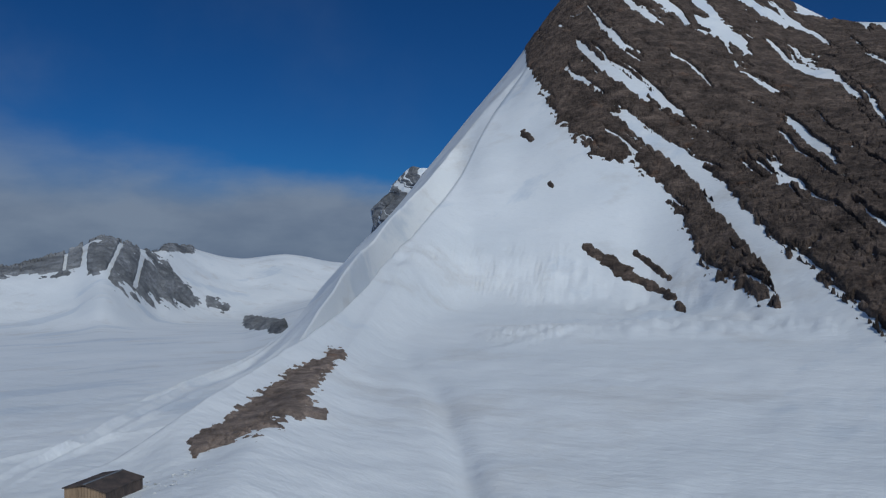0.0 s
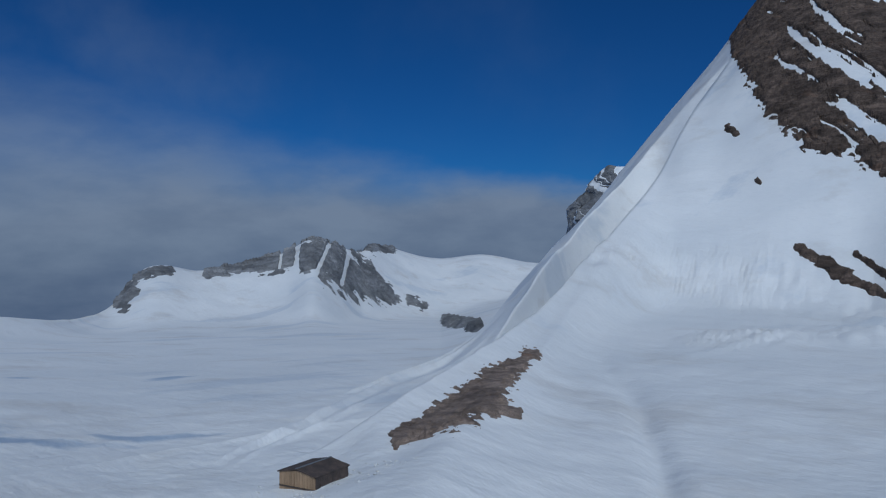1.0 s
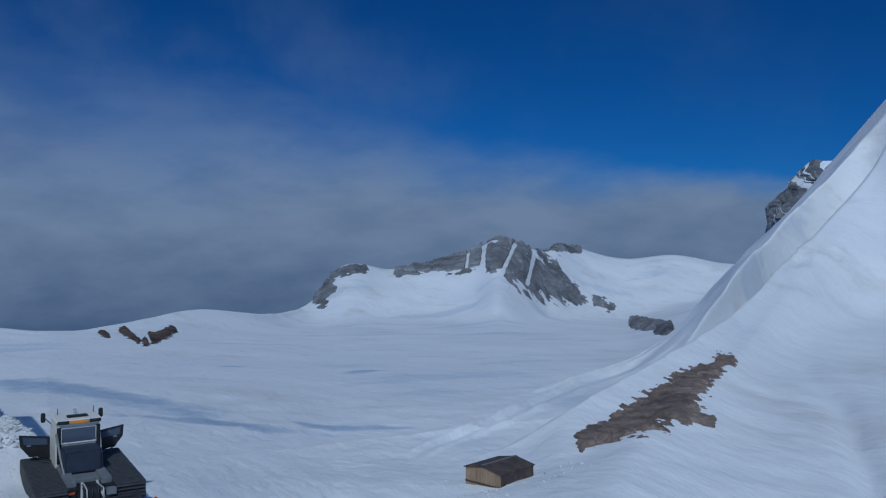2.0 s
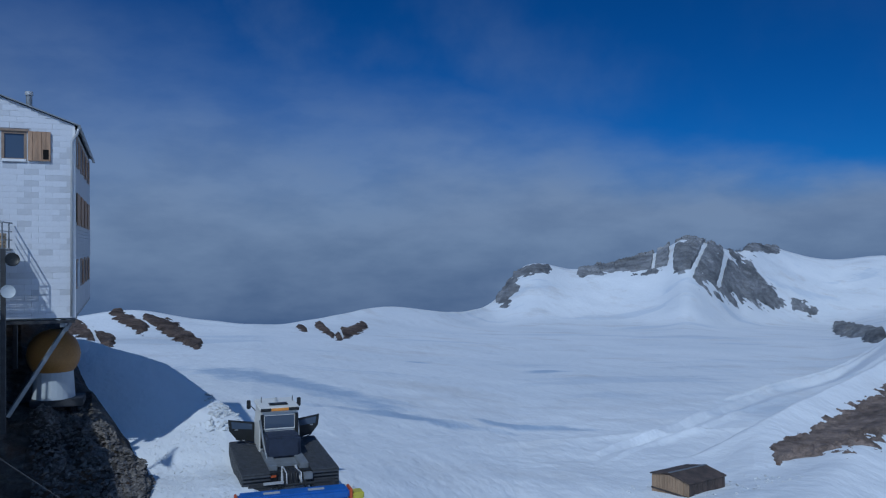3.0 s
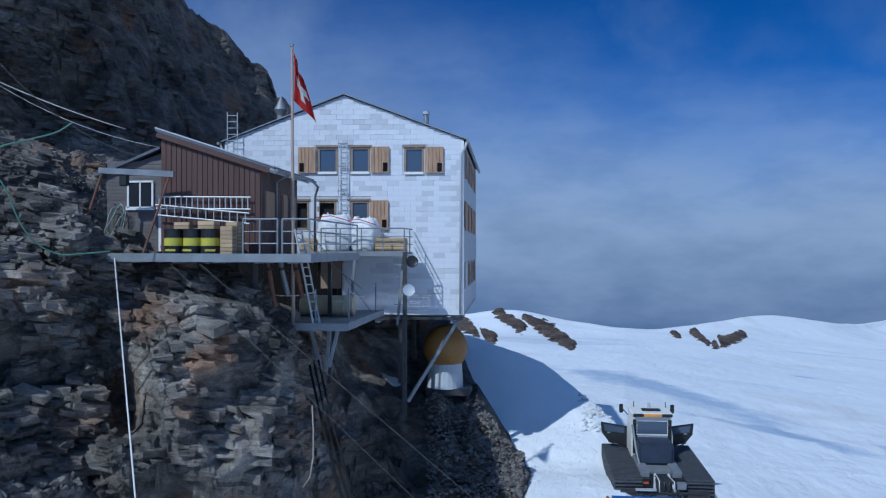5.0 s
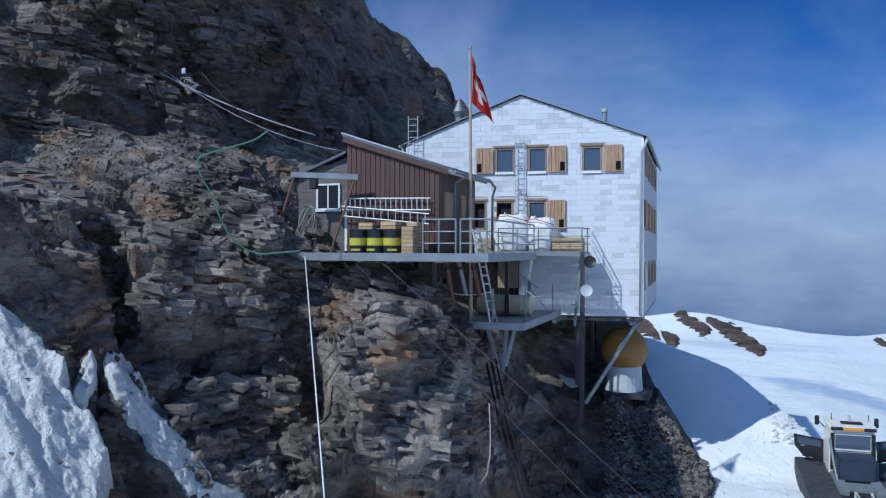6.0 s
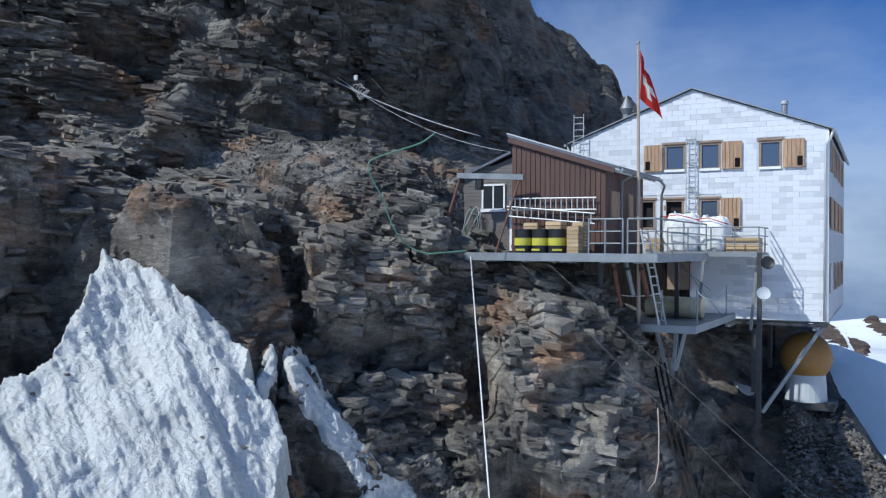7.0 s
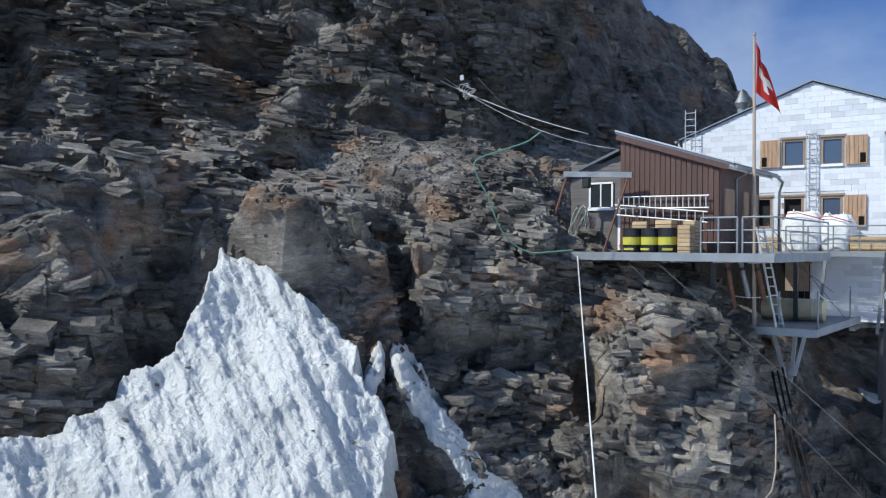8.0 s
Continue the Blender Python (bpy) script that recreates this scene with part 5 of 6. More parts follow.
part("window_frame", bm, SILL, w, "white window frame")
for x0, x1 in ((-14.73, -14.33), (-14.28, -13.87)):
    part("pane", box(x0, x1, WY - 0.05, WY - 0.034, 1.54, 2.42), OLDGLASS, w)

hoist = thing("hoist_beam", "pale steel hoist beam resting on rusty props", "beam")
part("beam", bar((-15.2, 27.6, 2.75), (-12.6, 27.9, 2.62), 0.16, 0.2), STEEL, hoist)
part("prop", rod((-15.1, 27.6, 2.65), (-16.0, 27.0, -1.0), 0.05), RUST, hoist, "rusty prop")
part("prop", rod((-12.75, 27.9, 2.6), (-13.4, 27.2, -0.2), 0.04), RUST, hoist, "rusty prop")
part("trolley", box(-14.5, -14.2, 27.65, 27.85, 2.2, 2.65, 0.03), BLACK, hoist)

lad = thing("stored_ladder", "aluminium ladders hung sideways on the brown wall", "ladder")
ladder((-13.45, AY0 - 0.16, 1.66), (-9.98, AY0 - 0.16, 1.62), 0.42, 17, ALU, lad, (0, 0, 1), 0.03)
ladder((-13.45, AY0 - 0.24, 1.40), (-10.0, AY0 - 0.24, 1.08), 0.36, 12, ALU, lad, (0, 0, 1), 0.028)

# ---- what stands on the decks ----
def drum(m):
    d = thing("fuel_drum", "black steel drum with a yellow middle band on the deck", "drum", m, "drums on the deck")
    part("lower_shell", rod((0, 0, 0), (0, 0, 0.3), 0.31, 24), BLACK, d)
    part("yellow_band", rod((0, 0, 0.3), (0, 0, 0.6), 0.315, 24), YELLOW, d, "yellow band")
    part("upper_shell", rod((0, 0, 0.6), (0, 0, 0.88), 0.31, 24), BLACK, d)
    for z in (0.02, 0.3, 0.6, 0.87):
        part("hoop", rod((0, 0, z - 0.015), (0, 0, z + 0.015), 0.325, 24), BLACK, d)
    part("bung", rod((0.15, 0, 0.88), (0.15, 0, 0.91), 0.04, 10), STEEL, d)
    part("lettering", box(-0.17, 0.17, -0.322, -0.27, 0.13, 0.2), YELLOW, d, "illegible yellow lettering")
    return d


first = drum(pose(-12.2, 27.0, -0.2, 0, 0, 5))
for k, (x, y, a) in enumerate(((-11.55, 27.05, -12), (-10.9, 26.98, 20), (-12.15, 27.75, 0), (-11.5, 27.75, 30), (-10.85, 27.7, 60))):
    copy_thing(first, pose(x, y, -0.2, 0, 0, a))


def crate(x, y, z, w, d, h, a, label, group="crates on the deck"):
    c = thing("wooden_crate", label, "crate", pose(x, y, z, 0, 0, a), group)
    m = max(2, int(h / 0.12))
    part("core", box(-w / 2 + 0.02, w / 2 - 0.02, -d / 2 + 0.02, d / 2 - 0.02, 0, h - 0.01), DARK, c)
    for k in range(m):
        for s in (-1, 1):
            part("board", box(-w / 2, w / 2, s * d / 2 - 0.015, s * d / 2 + 0.015, k * h / m + 0.005, (k + 1) * h / m - 0.01, 0.003), PALEWOOD, c)
            part("board", box(s * w / 2 - 0.015, s * w / 2 + 0.015, -d / 2 + 0.016, d / 2 - 0.016, k * h / m + 0.005, (k + 1) * h / m - 0.01, 0.003), PALEWOOD, c)
    part("lid", box(-w / 2, w / 2, -d / 2, d / 2, h - 0.009, h + 0.015), PALEWOOD, c)


crate(-11.9, 27.1, 0.68, 0.5, 0.4, 0.22, 6, "small pale timber crate on the drums")
crate(-11.0, 27.1, 0.68, 0.6, 0.4, 0.26, -8, "small pale timber crate on the drums")
crate(-10.25, 26.95, -0.2, 0.4, 0.5, 0.95, 4, "tall pale timber crate beside the drums")
crate(-10.3, 27.65, -0.2, 0.4, 0.5, 1.12, -5, "tall pale timber crate beside the drums")
crate(-6.75, 38.6, -0.1, 1.4, 0.7, 0.62, 0, "long yellow timber box on the hut terrace")
crate(-10.7, 38.5, -0.1, 0.7, 0.6, 0.6, 5, "yellow timber box on the hut terrace")


def big_bag(m, w, h, seed):
    b = thing("bulk_bag", "stuffed white woven bulk bag with red cord on the terrace", "bag", m, "bulk bags")
    bm = bmesh.new()
    bmesh.ops.create_cube(bm, size=1.0)
    bmesh.ops.subdivide_edges(bm, edges=bm.edges, cuts=14, use_grid_fill=True)
    for v in bm.verts:
        c = v.co
        bulge = 1 + 0.30 * (1 - (2 * c.z) ** 2) * 0.6
        r = math.hypot(c.x, c.y) or 1e-6
        k = (max(abs(c.x), abs(c.y)) / r) ** 0.55
        n = noise.noise(Vector((c.x * 5, c.y * 5, c.z * 4 + seed))) * 0.05
        top = max(0.0, c.z - 0.3) * 1.2
        v.co = (c.x * k * w * bulge * (1 - top * 0.5) + n, c.y * k * w * bulge * (1 - top * 0.5) + n, (c.z + 0.5) * h * (1 + (0.10 * noise.noise(Vector((c.x * 4, c.y * 4, seed))) if c.z > 0.3 else 0)) + n * 0.5)
    for f in bm.faces:
        f.smooth = True
    part("sack", bm, BAG, b)
    part("cord", pipe([(-w * 0.62, -w * 0.5, h * 0.93), (-w * 0.1, -w * 0.62, h * 0.98), (w * 0.4, -w * 0.6, h * 0.86), (w * 0.6, -w * 0.4, h * 0.8)], 0.02), RED, b, "red cord")
    for s in (-1, 1):
        part("lifting_strap", pipe([(s * w * 0.3, -w * 0.4, h * 0.85), (s * w * 0.25, -w * 0.2, h * 1.08), (s * w * 0.2, w * 0.1, h * 0.98)], 0.025), BAG, b)


big_bag(pose(-9.45, 38.75, -0.1, 0, 0, 8), 1.45, 1.7, 1.0)
big_bag(pose(-8.05, 38.8, -0.1, 0, 0, -5), 1.15, 1.55, 5.0)

roll = thing("wrapped_bundle", "long pale yellow wrapped bundle lying on the lower platform", "bundle", pose(-8.35, 33.5, -2.72))
bm = rod((-1.25, 0, 0.42), (0.95, 0, 0.42), 0.42, 24)
for v in bm.verts:
    v.co += Vector((0, 0.03 * noise.noise(v.co * 3), 0.04 * noise.noise(v.co * 2.5)))
part("wrapping", bm, WRAP, roll, "creased pale yellow wrapping")
for x in (-0.6, 0.0, 0.6):
    part("strap", rod((x - 0.02, 0, 0.42), (x + 0.02, 0, 0.42), 0.435, 24), ROPE, roll)

for x, y, mat, lab, h in ((-9.55, 28.9, RUST, "rolled rusty red hose hanging under the deck", 1.6), (-9.2, 29.3, STEEL, "grey pipe bundle hanging under the deck", 1.2), (-8.75, 29.6, RUST, "red-brown pipe hanging under the deck", 1.3)):
    t = thing("hanging_pipe", lab, "pipe", pose(x, y, -0.46))
    part("tube", rod((0, 0, 0), (0.25, 0.1, -h), 0.09), mat, t)
    part("clamp", rod((0.05, 0.02, -0.2), (0.07, 0.02, -0.3), 0.12), BLACK, t)

mast = thing("antenna_post", "steel post with a white satellite dish", "antenna", pose(-5.95, 37.6, 0))
part("post", box(-0.09, 0.09, -0.09, 0.09, -7.6, -0.1), DARKSTEEL, mast)
for z, mat, dx, s in ((-1.85, DISHGREY, 0.2, 0.34), (-0.55, BLACK, 0.35, 0.34)):
    bm = bmesh.new()
    bmesh.ops.create_uvsphere(bm, u_segments=24, v_segments=16, radius=1.0)
    bmesh.ops.delete(bm, geom=[v for v in bm.verts if v.co.z > -0.55], context="VERTS")
    bmesh.ops.transform(bm, matrix=Matrix.Translation((dx, -0.15, z)) @ Matrix.Rotation(radians(75), 4, "X") @ Matrix.Rotation(radians(15), 4, "Y") @ Matrix.Diagonal((s, s, s * 0.5, 1)) @ Matrix.Translation((0, 0, 0.8)), verts=bm.verts)
    bmesh.ops.solidify(bm, geom=bm.faces[:], thickness=0.02)
    part("dish", bm, mat, mast, "pale grey dish" if mat is DISHGREY else "dark dish")
    part("arm", rod((0, 0, z), (dx, -0.12, z), 0.025), STEEL, mast)
for z in (-0.7, -1.25, -1.9, -2.5):
    part("bracket", bar((-0.5, 0, z), (0.1, 0, z), 0.05, 0.05), STEEL, mast)

# ---- flag ----
flag = thing("flagpole", "tall wooden flagpole with a hanging red flag with a white cross", "flag", pose(-8.85, 29.75, -2.9))
part("pole", rod((0, 0, 0), (-0.07, 0, 10.35), 0.075, 12, None, 0.05), POLEWOOD, flag)
part("finial", rod((-0.07, 0, 10.35), (-0.07, 0, 10.45), 0.07, 12), STEEL, flag)


def cloth(u, v):
    """The limp flag: u across, v down; it hangs in folds and widens towards its lower corner."""
    x = u * (0.30 + 0.62 * v) + 0.04 * math.sin(7 * u + 3 * v)
    y = -0.02 - (0.17 - 0.05 * v) * math.sin(11 * u + 2.0 * v) * u ** 0.5
    return Vector((-0.02 + x, y, 10.15 - 1.75 * v - 0.85 * u - 0.1 * u * u))


def cloth_patch(u0, u1, v0, v1, lift, mat, name, parent, lab=""):
    bm = bmesh.new()
    grid = [[bm.verts.new(cloth(u0 + (u1 - u0) * i / 24, v0 + (v1 - v0) * j / 24) + Vector((0, -lift, 0))) for i in range(25)] for j in range(25)]
    for j in range(24):
        for i in range(24):
            bm.faces.new((grid[j][i], grid[j][i + 1], grid[j + 1][i + 1], grid[j + 1][i])).smooth = True
    bmesh.ops.solidify(bm, geom=bm.faces[:], thickness=0.008)
    return part(name, bm, mat, parent, lab)


c = cloth_patch(0.03, 1, 0, 1, 0, RED, "cloth", flag, "red cloth")
cloth_patch(0.42, 0.62, 0.2, 0.8, 0.012, WHITE, "cross_bar", c, "white upright bar")
cloth_patch(0.22, 0.82, 0.4, 0.6, 0.014, WHITE, "cross_bar", c, "white cross bar")

# ---- ropes and cables ----
def line(name, label, pts, r, mat, cat="cable"):
    t = thing(name, label, cat)
    part("strand", tube(pts, r), mat, t)
    return t


line("hanging_rope", "taut white rope hanging from the deck down the cliff", [(-13.75, 25.95, -0.3), (-9.4, 18.8, -6.2), (-6.0, 13.2, -10.8)], 0.022, ROPE, "rope")
for a, b in (((-12.0, 26.1, -0.4), (0.5, 22.6, -10.3)), ((-11.0, 26.1, -0.4), (2.0, 24.0, -10.3))):
    line("guy_cable", "thin steel guy cable from the deck to the rock", [a, b], 0.010, CABLE)
line("guy_cable", "thin steel guy cable beside the platform", [(-9.1, 29.6, 0.8), (-7.1, 33.5, -1.6)], 0.012, CABLE)
line("guy_cable", "thin steel guy cable beside the platform", [(-8.4, 29.6, 0.9), (-6.9, 34.5, -2.6)], 0.012, CABLE)
HOSE = material("hose_rubber", (0.016, 0.017, 0.02), 0.85, vary=0.3, spec=0.15)
for k, r in enumerate((0.045, 0.035, 0.04)):
    line("black_hose", "thick black supply hoses running down the rock", [Vector(q) + Vector((0.2 * k, -0.05 * k, 0.02 * k)) for q in sag((-8.5, 30.6, -4.2), (-5.7, 25.4, -8.6), 0.35)], r, HOSE, "hose")
line("rope_end", "loose grey rope end hanging from the rock bulge", [(-7.0, 25.6, -4.9), (-6.85, 25.2, -5.6), (-6.8, 25.0, -6.4), (-6.9, 25.0, -7.0), (-7.15, 25.1, -7.35)], 0.02, POLEWOOD, "rope")

# cables and hoses on the cliff behind the annexe
line("cliff_cable", "bright steel cables strung across the upper cliff", sag((-26.5, 31.5, 9.2), (-17.0, 33.0, 5.0), 0.35), 0.02, ALU)
line("cliff_cable", "slack steel cable on the upper cliff", sag((-24.6, 31.8, 8.5), (-15.4, 33.0, 4.2), 0.7), 0.012, ALU)
line("cliff_cable", "slack steel cable on the upper cliff", sag((-22.2, 32.0, 7.9), (-14.8, 33.0, 3.6), 1.0), 0.014, CABLE)
coil = thing("cable_coil", "loose coil of pale cable hung at an anchor", "cable", pose(-22.6, 31.4, 7.4))
for k in range(5):
    part("loop", tube([(0.26 * math.cos(a) * (1 + 0.3 * math.sin(5 * k)) + 0.13 * k, -0.05 * k, 0.2 * math.sin(a + 0.3 * k) - 0.1 * k + 0.05 * math.sin(3 * a + k)) for a in [i * 0.4 for i in range(15)]], 0.011), ALU, coil)
part("anchor_plate", box(-0.2, 0.0, -0.03, 0.03, 0.35, 0.6, 0.02), ALU, coil)
stake = thing("cable_stake", "short metal stake carrying the cliff cable", "stake", pose(-25.4, 31.2, 7.4))
part("rod", rod((0, 0, 0), (0, 0, 1.5), 0.03), ALU, stake)
part("head", rod((-0.05, 0, 1.4), (0.05, 0, 1.4), 0.05), ALU, stake)
HOSE_WAY = [Vector((math.sin(math.radians(a)), math.cos(math.radians(a)), math.tan(math.radians(e)))) * np.interp(a, (-35, -28), (26.8, 27.6)) for a, e in (
    (-30.4, 7.9), (-31.4, 7.2), (-33.2, 6.6), (-34.6, 6.1), (-35.0, 5.6), (-34.7, 4.7), (-34.0, 3.4), (-33.5, 2.0), (-32.9, 0.9), (-32.1, 0.1), (-31.0, -0.35), (-29.8, -0.3), (-28.2, -0.15))]
SMOOTH_WAY = []
for i in range(len(HOSE_WAY) - 1):
    p0, p1, p2, p3 = HOSE_WAY[max(i - 1, 0)], HOSE_WAY[i], HOSE_WAY[i + 1], HOSE_WAY[min(i + 2, len(HOSE_WAY) - 1)]
    for k in range(5):
        u = k / 5
        SMOOTH_WAY.append(0.5 * (2 * p1 + (p2 - p0) * u + (2 * p0 - 5 * p1 + 4 * p2 - p3) * u * u + (3 * p1 - p0 - 3 * p2 + p3) * u ** 3))
line("green_hose", "thin green hose hanging down the rocks to the deck", SMOOTH_WAY + [HOSE_WAY[-1]], 0.024, GREENHOSE, "hose")

coil = thing("cable_coil", "tangled grey cable coil hung beside the shingled wing", "cable", pose(-15.15, 28.75, 1.0))
for k in range(6):
    part("loop", tube([(0.3 * math.cos(a) * (1 + 0.25 * math.sin(4 * k)), -0.04 * k, 0.55 * math.sin(a + 0.2 * k) + 0.1 * math.sin(3 * a + k)) for a in [i * 0.4 for i in range(17)]], 0.013), (CABLE, GREENHOSE, ALU)[k % 3], coil)
part("hook", rod((0, 0.15, 0.6), (0, -0.2, 0.6), 0.02), DARKSTEEL, coil)


# ---- the snow groomer ----
def groomer(m):
    g = thing("snow_groomer", "tracked snow groomer with cream cab and open doors", "vehicle", m)
    # local: y ahead, x to the right, z up from the snow
    for s in (-1, 1):
        tr = part("track", prism([(s * 1.0, 0.0), (s * 2.1, 0.0), (s * 2.1, 0.95), (s * 1.0, 0.95)], -1.25, 4.6), RUBBER, g, "wide black crawler track")
        for k in range(31):
            y = -1.2 + k * 0.19
            part("cleat", box(s * 1.55 - 0.62, s * 1.55 + 0.62, y - 0.045, y + 0.045, 0.951, 1.03, 0.01), CLEAT, tr)
        for k in range(31):
            y = -1.2 + k * 0.19
            part("cleat", box(s * 2.15 - 0.05, s * 2.15 + 0.05, y - 0.04, y + 0.04, 0.12, 1.0, 0.012), CLEAT, tr)
        for k in range(6):
            z = 0.05 + k * 0.16
            part("cleat", box(s * 1.55 - 0.62, s * 1.55 + 0.62, -1.33, -1.251, z, z + 0.07, 0.01), CLEAT, tr)
        part("track_guard", box(s * 0.72 - 0.22, s * 0.72 + 0.22, -0.5, 2.4, 0.85, 1.12, 0.03), STEEL, g)
    part("chassis", box(-0.98, 0.98, -0.7, 4.7, 0.3, 0.85, 0.04), BLACK, g)
    part("load_bed", box(-0.75, 0.75, 0.0, 2.0, 0.86, 1.0, 0.02), STEEL, g)
    part("engine_cover", box(-0.82, 0.82, 0.9, 2.2, 1.0, 2.05, 0.12), NAVY, g, "navy engine cover")
    cab = part("cab", prism([(-0.98, 0.9), (0.98, 0.9), (0.98, 2.0), (0.88, 3.0), (-0.88, 3.0), (-0.98, 2.0)], 2.25, 4.2), CREAM, g, "cream cab")
    part("cab_roof", box(-0.98, 0.98, 2.1, 4.35, 3.0, 3.2, 0.07), CREAM, cab)
    part("roof_hatch", box(-0.45, 0.45, 2.5, 2.9, 3.221, 3.27, 0.01), BLACK, cab)
    part("rear_window", box(-0.72, 0.72, 2.22, 2.245, 2.15, 2.78, 0.01), GLASS, cab)
    bm = bmesh.new()
    for q in ((-0.78, 0.78, 2.78, 2.84), (-0.78, 0.78, 2.09, 2.15), (-0.78, -0.72, 2.15, 2.78), (0.72, 0.78, 2.15, 2.78)):
        box(q[0], q[1], 2.2, 2.248, q[2], q[3], 0, bm)
    part("window_frame", bm, CREAM, cab)
    for s in (-1, 1):
        part("dark_pillar", box(s * 0.83 - 0.09, s * 0.83 + 0.09, 2.2, 2.248, 1.2, 2.85), BLACK, cab)
        part("lamp_bar", box(s * 0.68 - 0.25, s * 0.68 + 0.25, 2.02, 2.1, 3.02, 3.17, 0.02), BLACK, cab, "dark rear lamps")
        part("mirror_arm", rod((s * 0.95, 3.9, 2.7), (s * 1.25, 4.1, 3.0), 0.025), BLACK, cab)
        part("mirror", box(s * 1.27 - 0.1, s * 1.27 + 0.1, 4.05, 4.13, 2.75, 3.2, 0.03), BLACK, cab)
        d = part("door", prism([(s * 1.0, 1.1), (s * 1.9, 1.3), (s * 2.25, 1.75), (s * 2.3, 2.3), (s * 1.0, 2.1)], 3.9, 3.98), BLACK, g, "open dark cab door")
        part("door_handle", box(s * 1.9 - 0.08, s * 1.9 + 0.08, 3.86, 3.9, 1.75, 1.81), STEEL, d)
        part("door_window", prism([(s * 1.12, 1.75), (s * 2.1, 1.85), (s * 2.15, 2.2), (s * 1.12, 2.03)], 3.88, 3.9), GLASS, d)
        part("hinge_rod", rod((s * 1.05, 3.0, 1.2), (s * 1.9, 3.9, 1.3), 0.03), BLACK, d)
    part("number_plate", box(-0.42, 0.42, 2.02, 2.1, 3.03, 3.16, 0.01), ORANGE, cab, "orange plate")
    part("beacon", rod((0.0, 3.4, 3.22), (0.0, 3.4, 3.42), 0.07, 12), ALU, cab)
    part("aerial", rod((-0.75, 3.3, 3.22), (-0.75, 3.3, 3.5), 0.02, 6), BLACK, cab)
    part("aerial", rod((0.8, 3.3, 3.22), (0.8, 3.3, 3.5), 0.02, 6), BLACK, cab)
    part("exhaust", pipe([(-0.8, 0.6, 1.0), (-0.85, 1.6, 1.6), (-0.95, 2.15, 2.6)], 0.06), STEEL, g)
    # rear linkage: arms, cylinders, hoses and a tow frame between the tracks
    for s in (-1, 1):
        part("lift_arm", bar((s * 0.45, -0.6, 0.75), (s * 0.6, -1.8, 0.45), 0.12, 0.16), BLACK, g)
        part("lift_cylinder", rod((s * 0.3, -0.6, 1.05), (s * 0.45, -1.5, 0.55), 0.06, 10), ALU, g, "bright hydraulic cylinder")
        part("rear_frame", box(s * 0.78 - 0.2, s * 0.78 + 0.2, -1.1, -0.72, 0.25, 0.95, 0.03), BLACK, g)
        part("tail_lamp", box(s * 0.78 - 0.12, s * 0.78 + 0.12, -1.13, -1.101, 0.75, 0.85), REDCAP, g, "red tail lamp")
        part("tow_plate", box(s * 1.45 - 0.5, s * 1.45 + 0.5, -1.62, -1.52, 0.3, 0.62, 0.02), DARKSTEEL, g)
    part("gearbox", box(-0.35, 0.35, -1.3, -0.71, 0.35, 1.0, 0.06), DARKSTEEL, g)
    part("cross_tube", rod((-1.7, -1.57, 0.5), (1.7, -1.57, 0.5), 0.07, 10), BLACK, g)
    for k in range(4):
        x = -0.35 + 0.22 * k
        part("hose_loop", pipe([(x, -0.7, 0.95), (x + 0.05, -1.0, 1.12 - 0.05 * k), (x + 0.12, -1.35, 0.95), (x + 0.1, -1.6, 0.55)], 0.03), (ALU, BLACK, BLACK, ALU)[k], g)
    part("coupling", box(-1.3, -0.4, -1.72, -1.625, 0.62, 0.72), ALU, g)
    part("tool_rack", box(0.55, 0.95, -1.45, -1.12, 0.62, 0.9, 0.02), STEEL, g)
    return g


REDCAP = material("red_orange_plastic", (0.50, 0.10, 0.03), 0.5, vary=0.15)
CLEAT = material("worn_cleats", (0.10, 0.105, 0.115), 0.5, 0.3, vary=0.3, scale=4, fine=25)
groomer(pose(5.65, 39.1, -11.15, 2.0, 0, 1.0))
till = thing("snow_tiller", "blue rear tiller with orange end caps behind the groomer", "implement", pose(5.5, 35.95, -11.15, 0, 0, -0.5))
part("hood", box(-2.35, 2.35, -0.5, 0.45, 0.18, 0.62, 0.1), BLUE, till, "blue hood")
part("roller", rod((-2.3, 0, 0.16), (2.3, 0, 0.16), 0.16, 14), BLACK, till)
for s in (-1, 1):
    part("end_cap", box(s * 2.43 - 0.06, s * 2.43 + 0.06, -0.42, 0.38, 0.12, 0.6, 0.03), REDCAP, till, "orange end cap")
    part("lettering", box(s * 0.95 - 0.35, s * 0.95 + 0.35, -0.2, 0.1, 0.621, 0.628), ALU, till, "illegible pale lettering")
part("side_finisher", box(2.52, 3.0, -0.45, 0.2, 0.12, 0.42, 0.05), YELLOW, till, "yellow side finisher")
part("tow_frame", bar((-0.8, 0.45, 0.5), (0.8, 0.45, 0.5), 0.1, 0.12), BLACK, till)

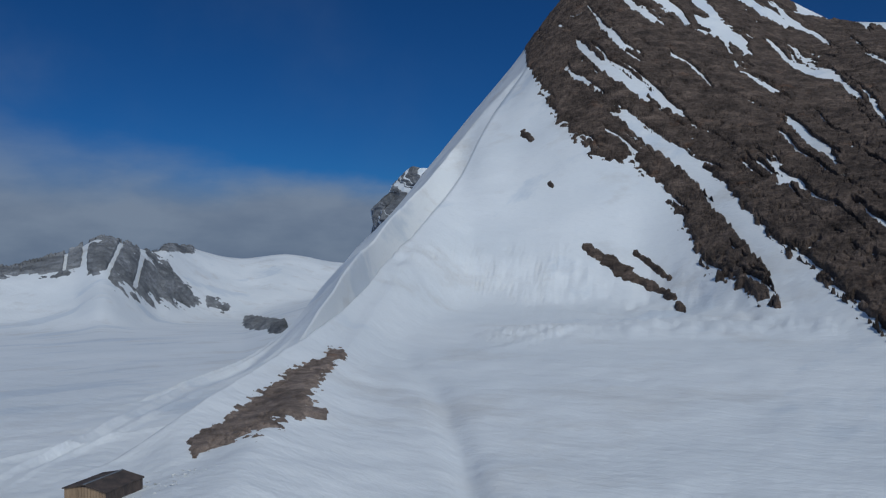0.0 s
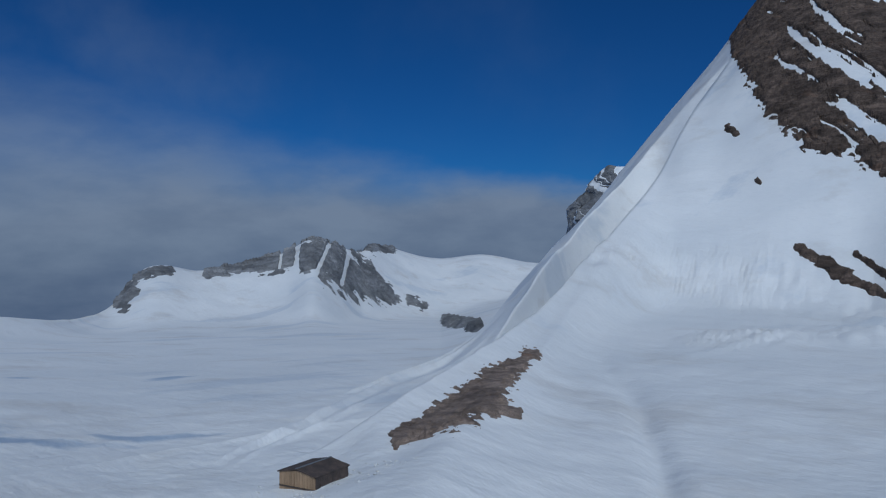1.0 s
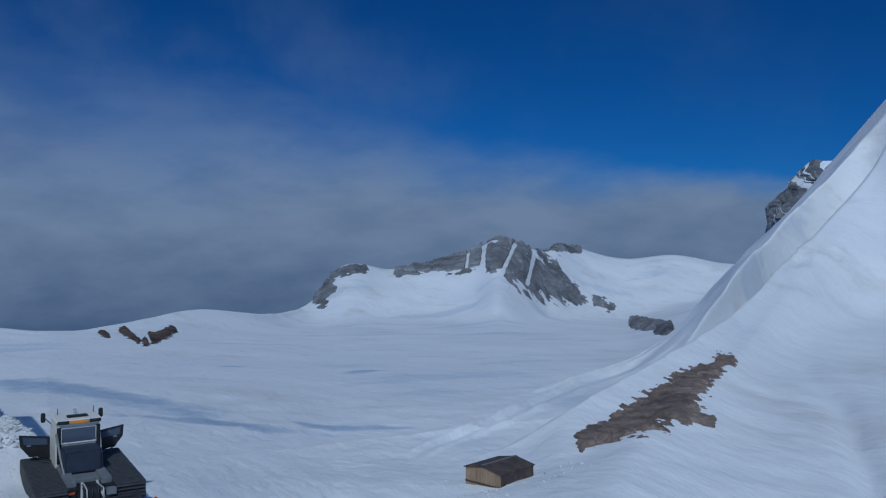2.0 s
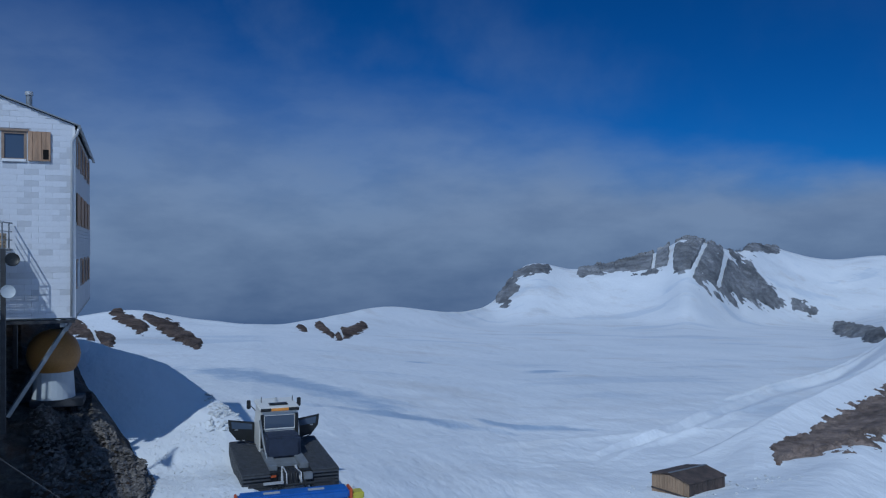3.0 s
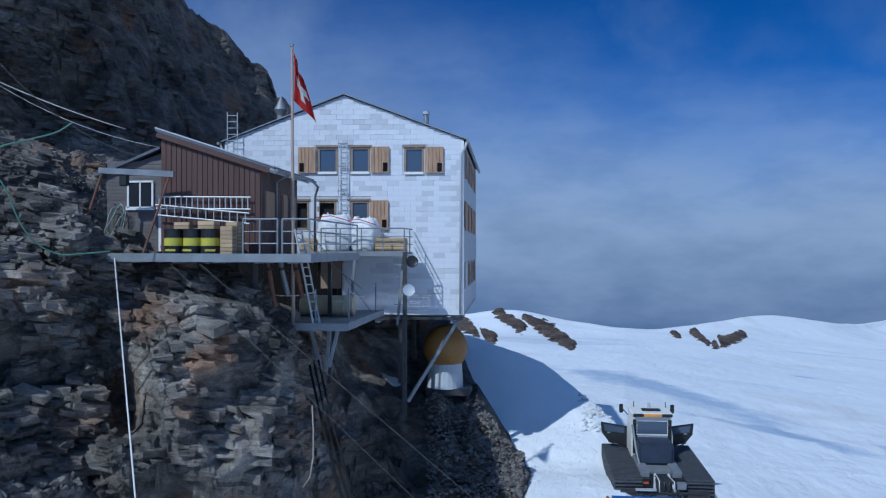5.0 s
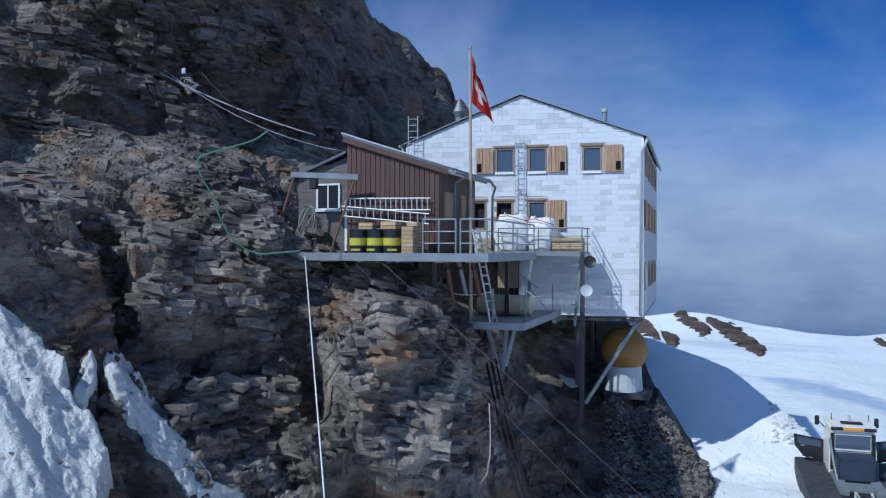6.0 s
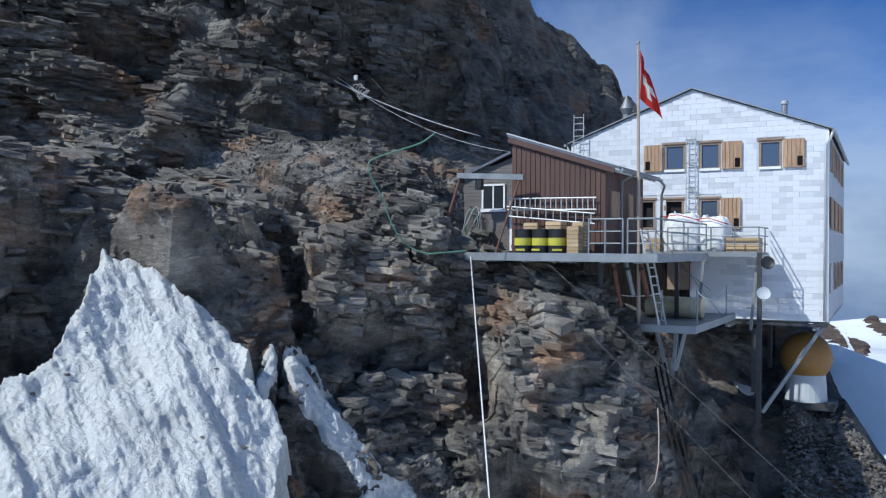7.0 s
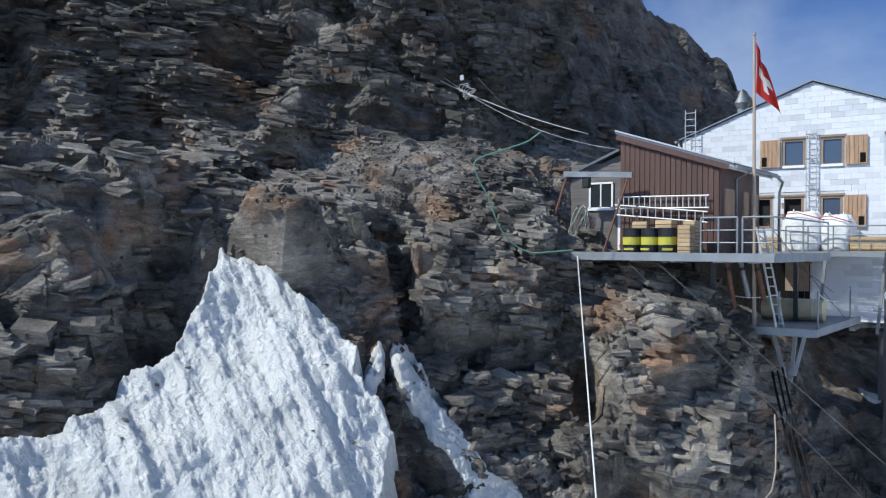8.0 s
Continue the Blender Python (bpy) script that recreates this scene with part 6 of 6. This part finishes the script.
# ---- the half-buried shed ----
SH = pose(31.25, 44.04, -16.75, 0, 0, -75)
shed = thing("plank_shed", "small plank shed half buried in drifted snow", "shed", SH)
sw, sl, sh = 3.05, 3.45, 1.95
part("body", prism([(0, 0), (-sw, 0), (-sw, sh), (-sw / 2, sh + 0.25), (0, sh)], 0.03, sl), FELT_AND_SHADE, shed)
for k in range(14):
    x0 = -sw + sw * k / 14
    for z0, z1 in ((0.0, 1.02), (1.08, sh)):
        part("plank", box(x0 + 0.008, x0 + sw / 14 - 0.008, -0.005 * (k % 3), 0.028, z0, z1 + (0.2 * (1 - abs(2 * (k + 0.5) / 14 - 1)) if z1 == sh else 0), 0.004), SHEDWOOD, shed)
part("batten", box(-sw, 0, -0.045, -0.012, 1.0, 1.1, 0.005), FELT_AND_SHADE, shed)
# the long side's shade is painted on its planks with the dark roof colour
for k in range(14):
    y0 = sl * k / 14
    part("plank", box(0.002, 0.03, y0 + 0.01, y0 + sl / 14 - 0.01, 0, sh - 0.02, 0.004), FELT_AND_SHADE, shed)
for s in (0, 1):
    e = 0.08 if s else -sw - 0.1
    part("roof", prism([(-sw / 2, sh + 0.27), (e, sh - 0.05), (e, sh + 0.03), (-sw / 2, sh + 0.35)], -0.08, sl + 0.08), FELT_AND_SHADE, shed, "dark felt roof")
part("ridge_cap", bar((-sw / 2, -0.08, sh + 0.36), (-sw / 2, sl + 0.08, sh + 0.36), 0.16, 0.03), STEEL, shed)


# ---- clods of snow pushed aside by the tracks ----
def clods(n, x0, x1, y0, y1, lo, hi, label, seed):
    rng = np.random.default_rng(seed)
    x, y = rng.uniform(x0, x1, n), rng.uniform(y0, y1, n)
    z = ground_z(np.degrees(np.arctan2(x, y)), np.hypot(x, y))
    rubble("snow_clods", np.stack([x, y, z], -1), lo + (hi - lo) * rng.uniform(0, 1, n) ** 3, SNOW_NEAR, label, seed)


clods(2600, -0.5, 3.2, 33.0, 47.0, 0.03, 0.13, "trampled lumps of snow on the path beside the groomer", 41)
clods(700, 8.0, 9.8, 33.5, 42.5, 0.08, 0.5, "clods of snow thrown up beside the tracks", 42)
clods(500, 2.6, 4.6, 46.0, 53.0, 0.08, 0.45, "clods along the crest of the snow bank", 43)
clods(260, 28.0, 38.0, 41.0, 49.0, 0.08, 0.4, "lumps of snow round the buried shed", 44)
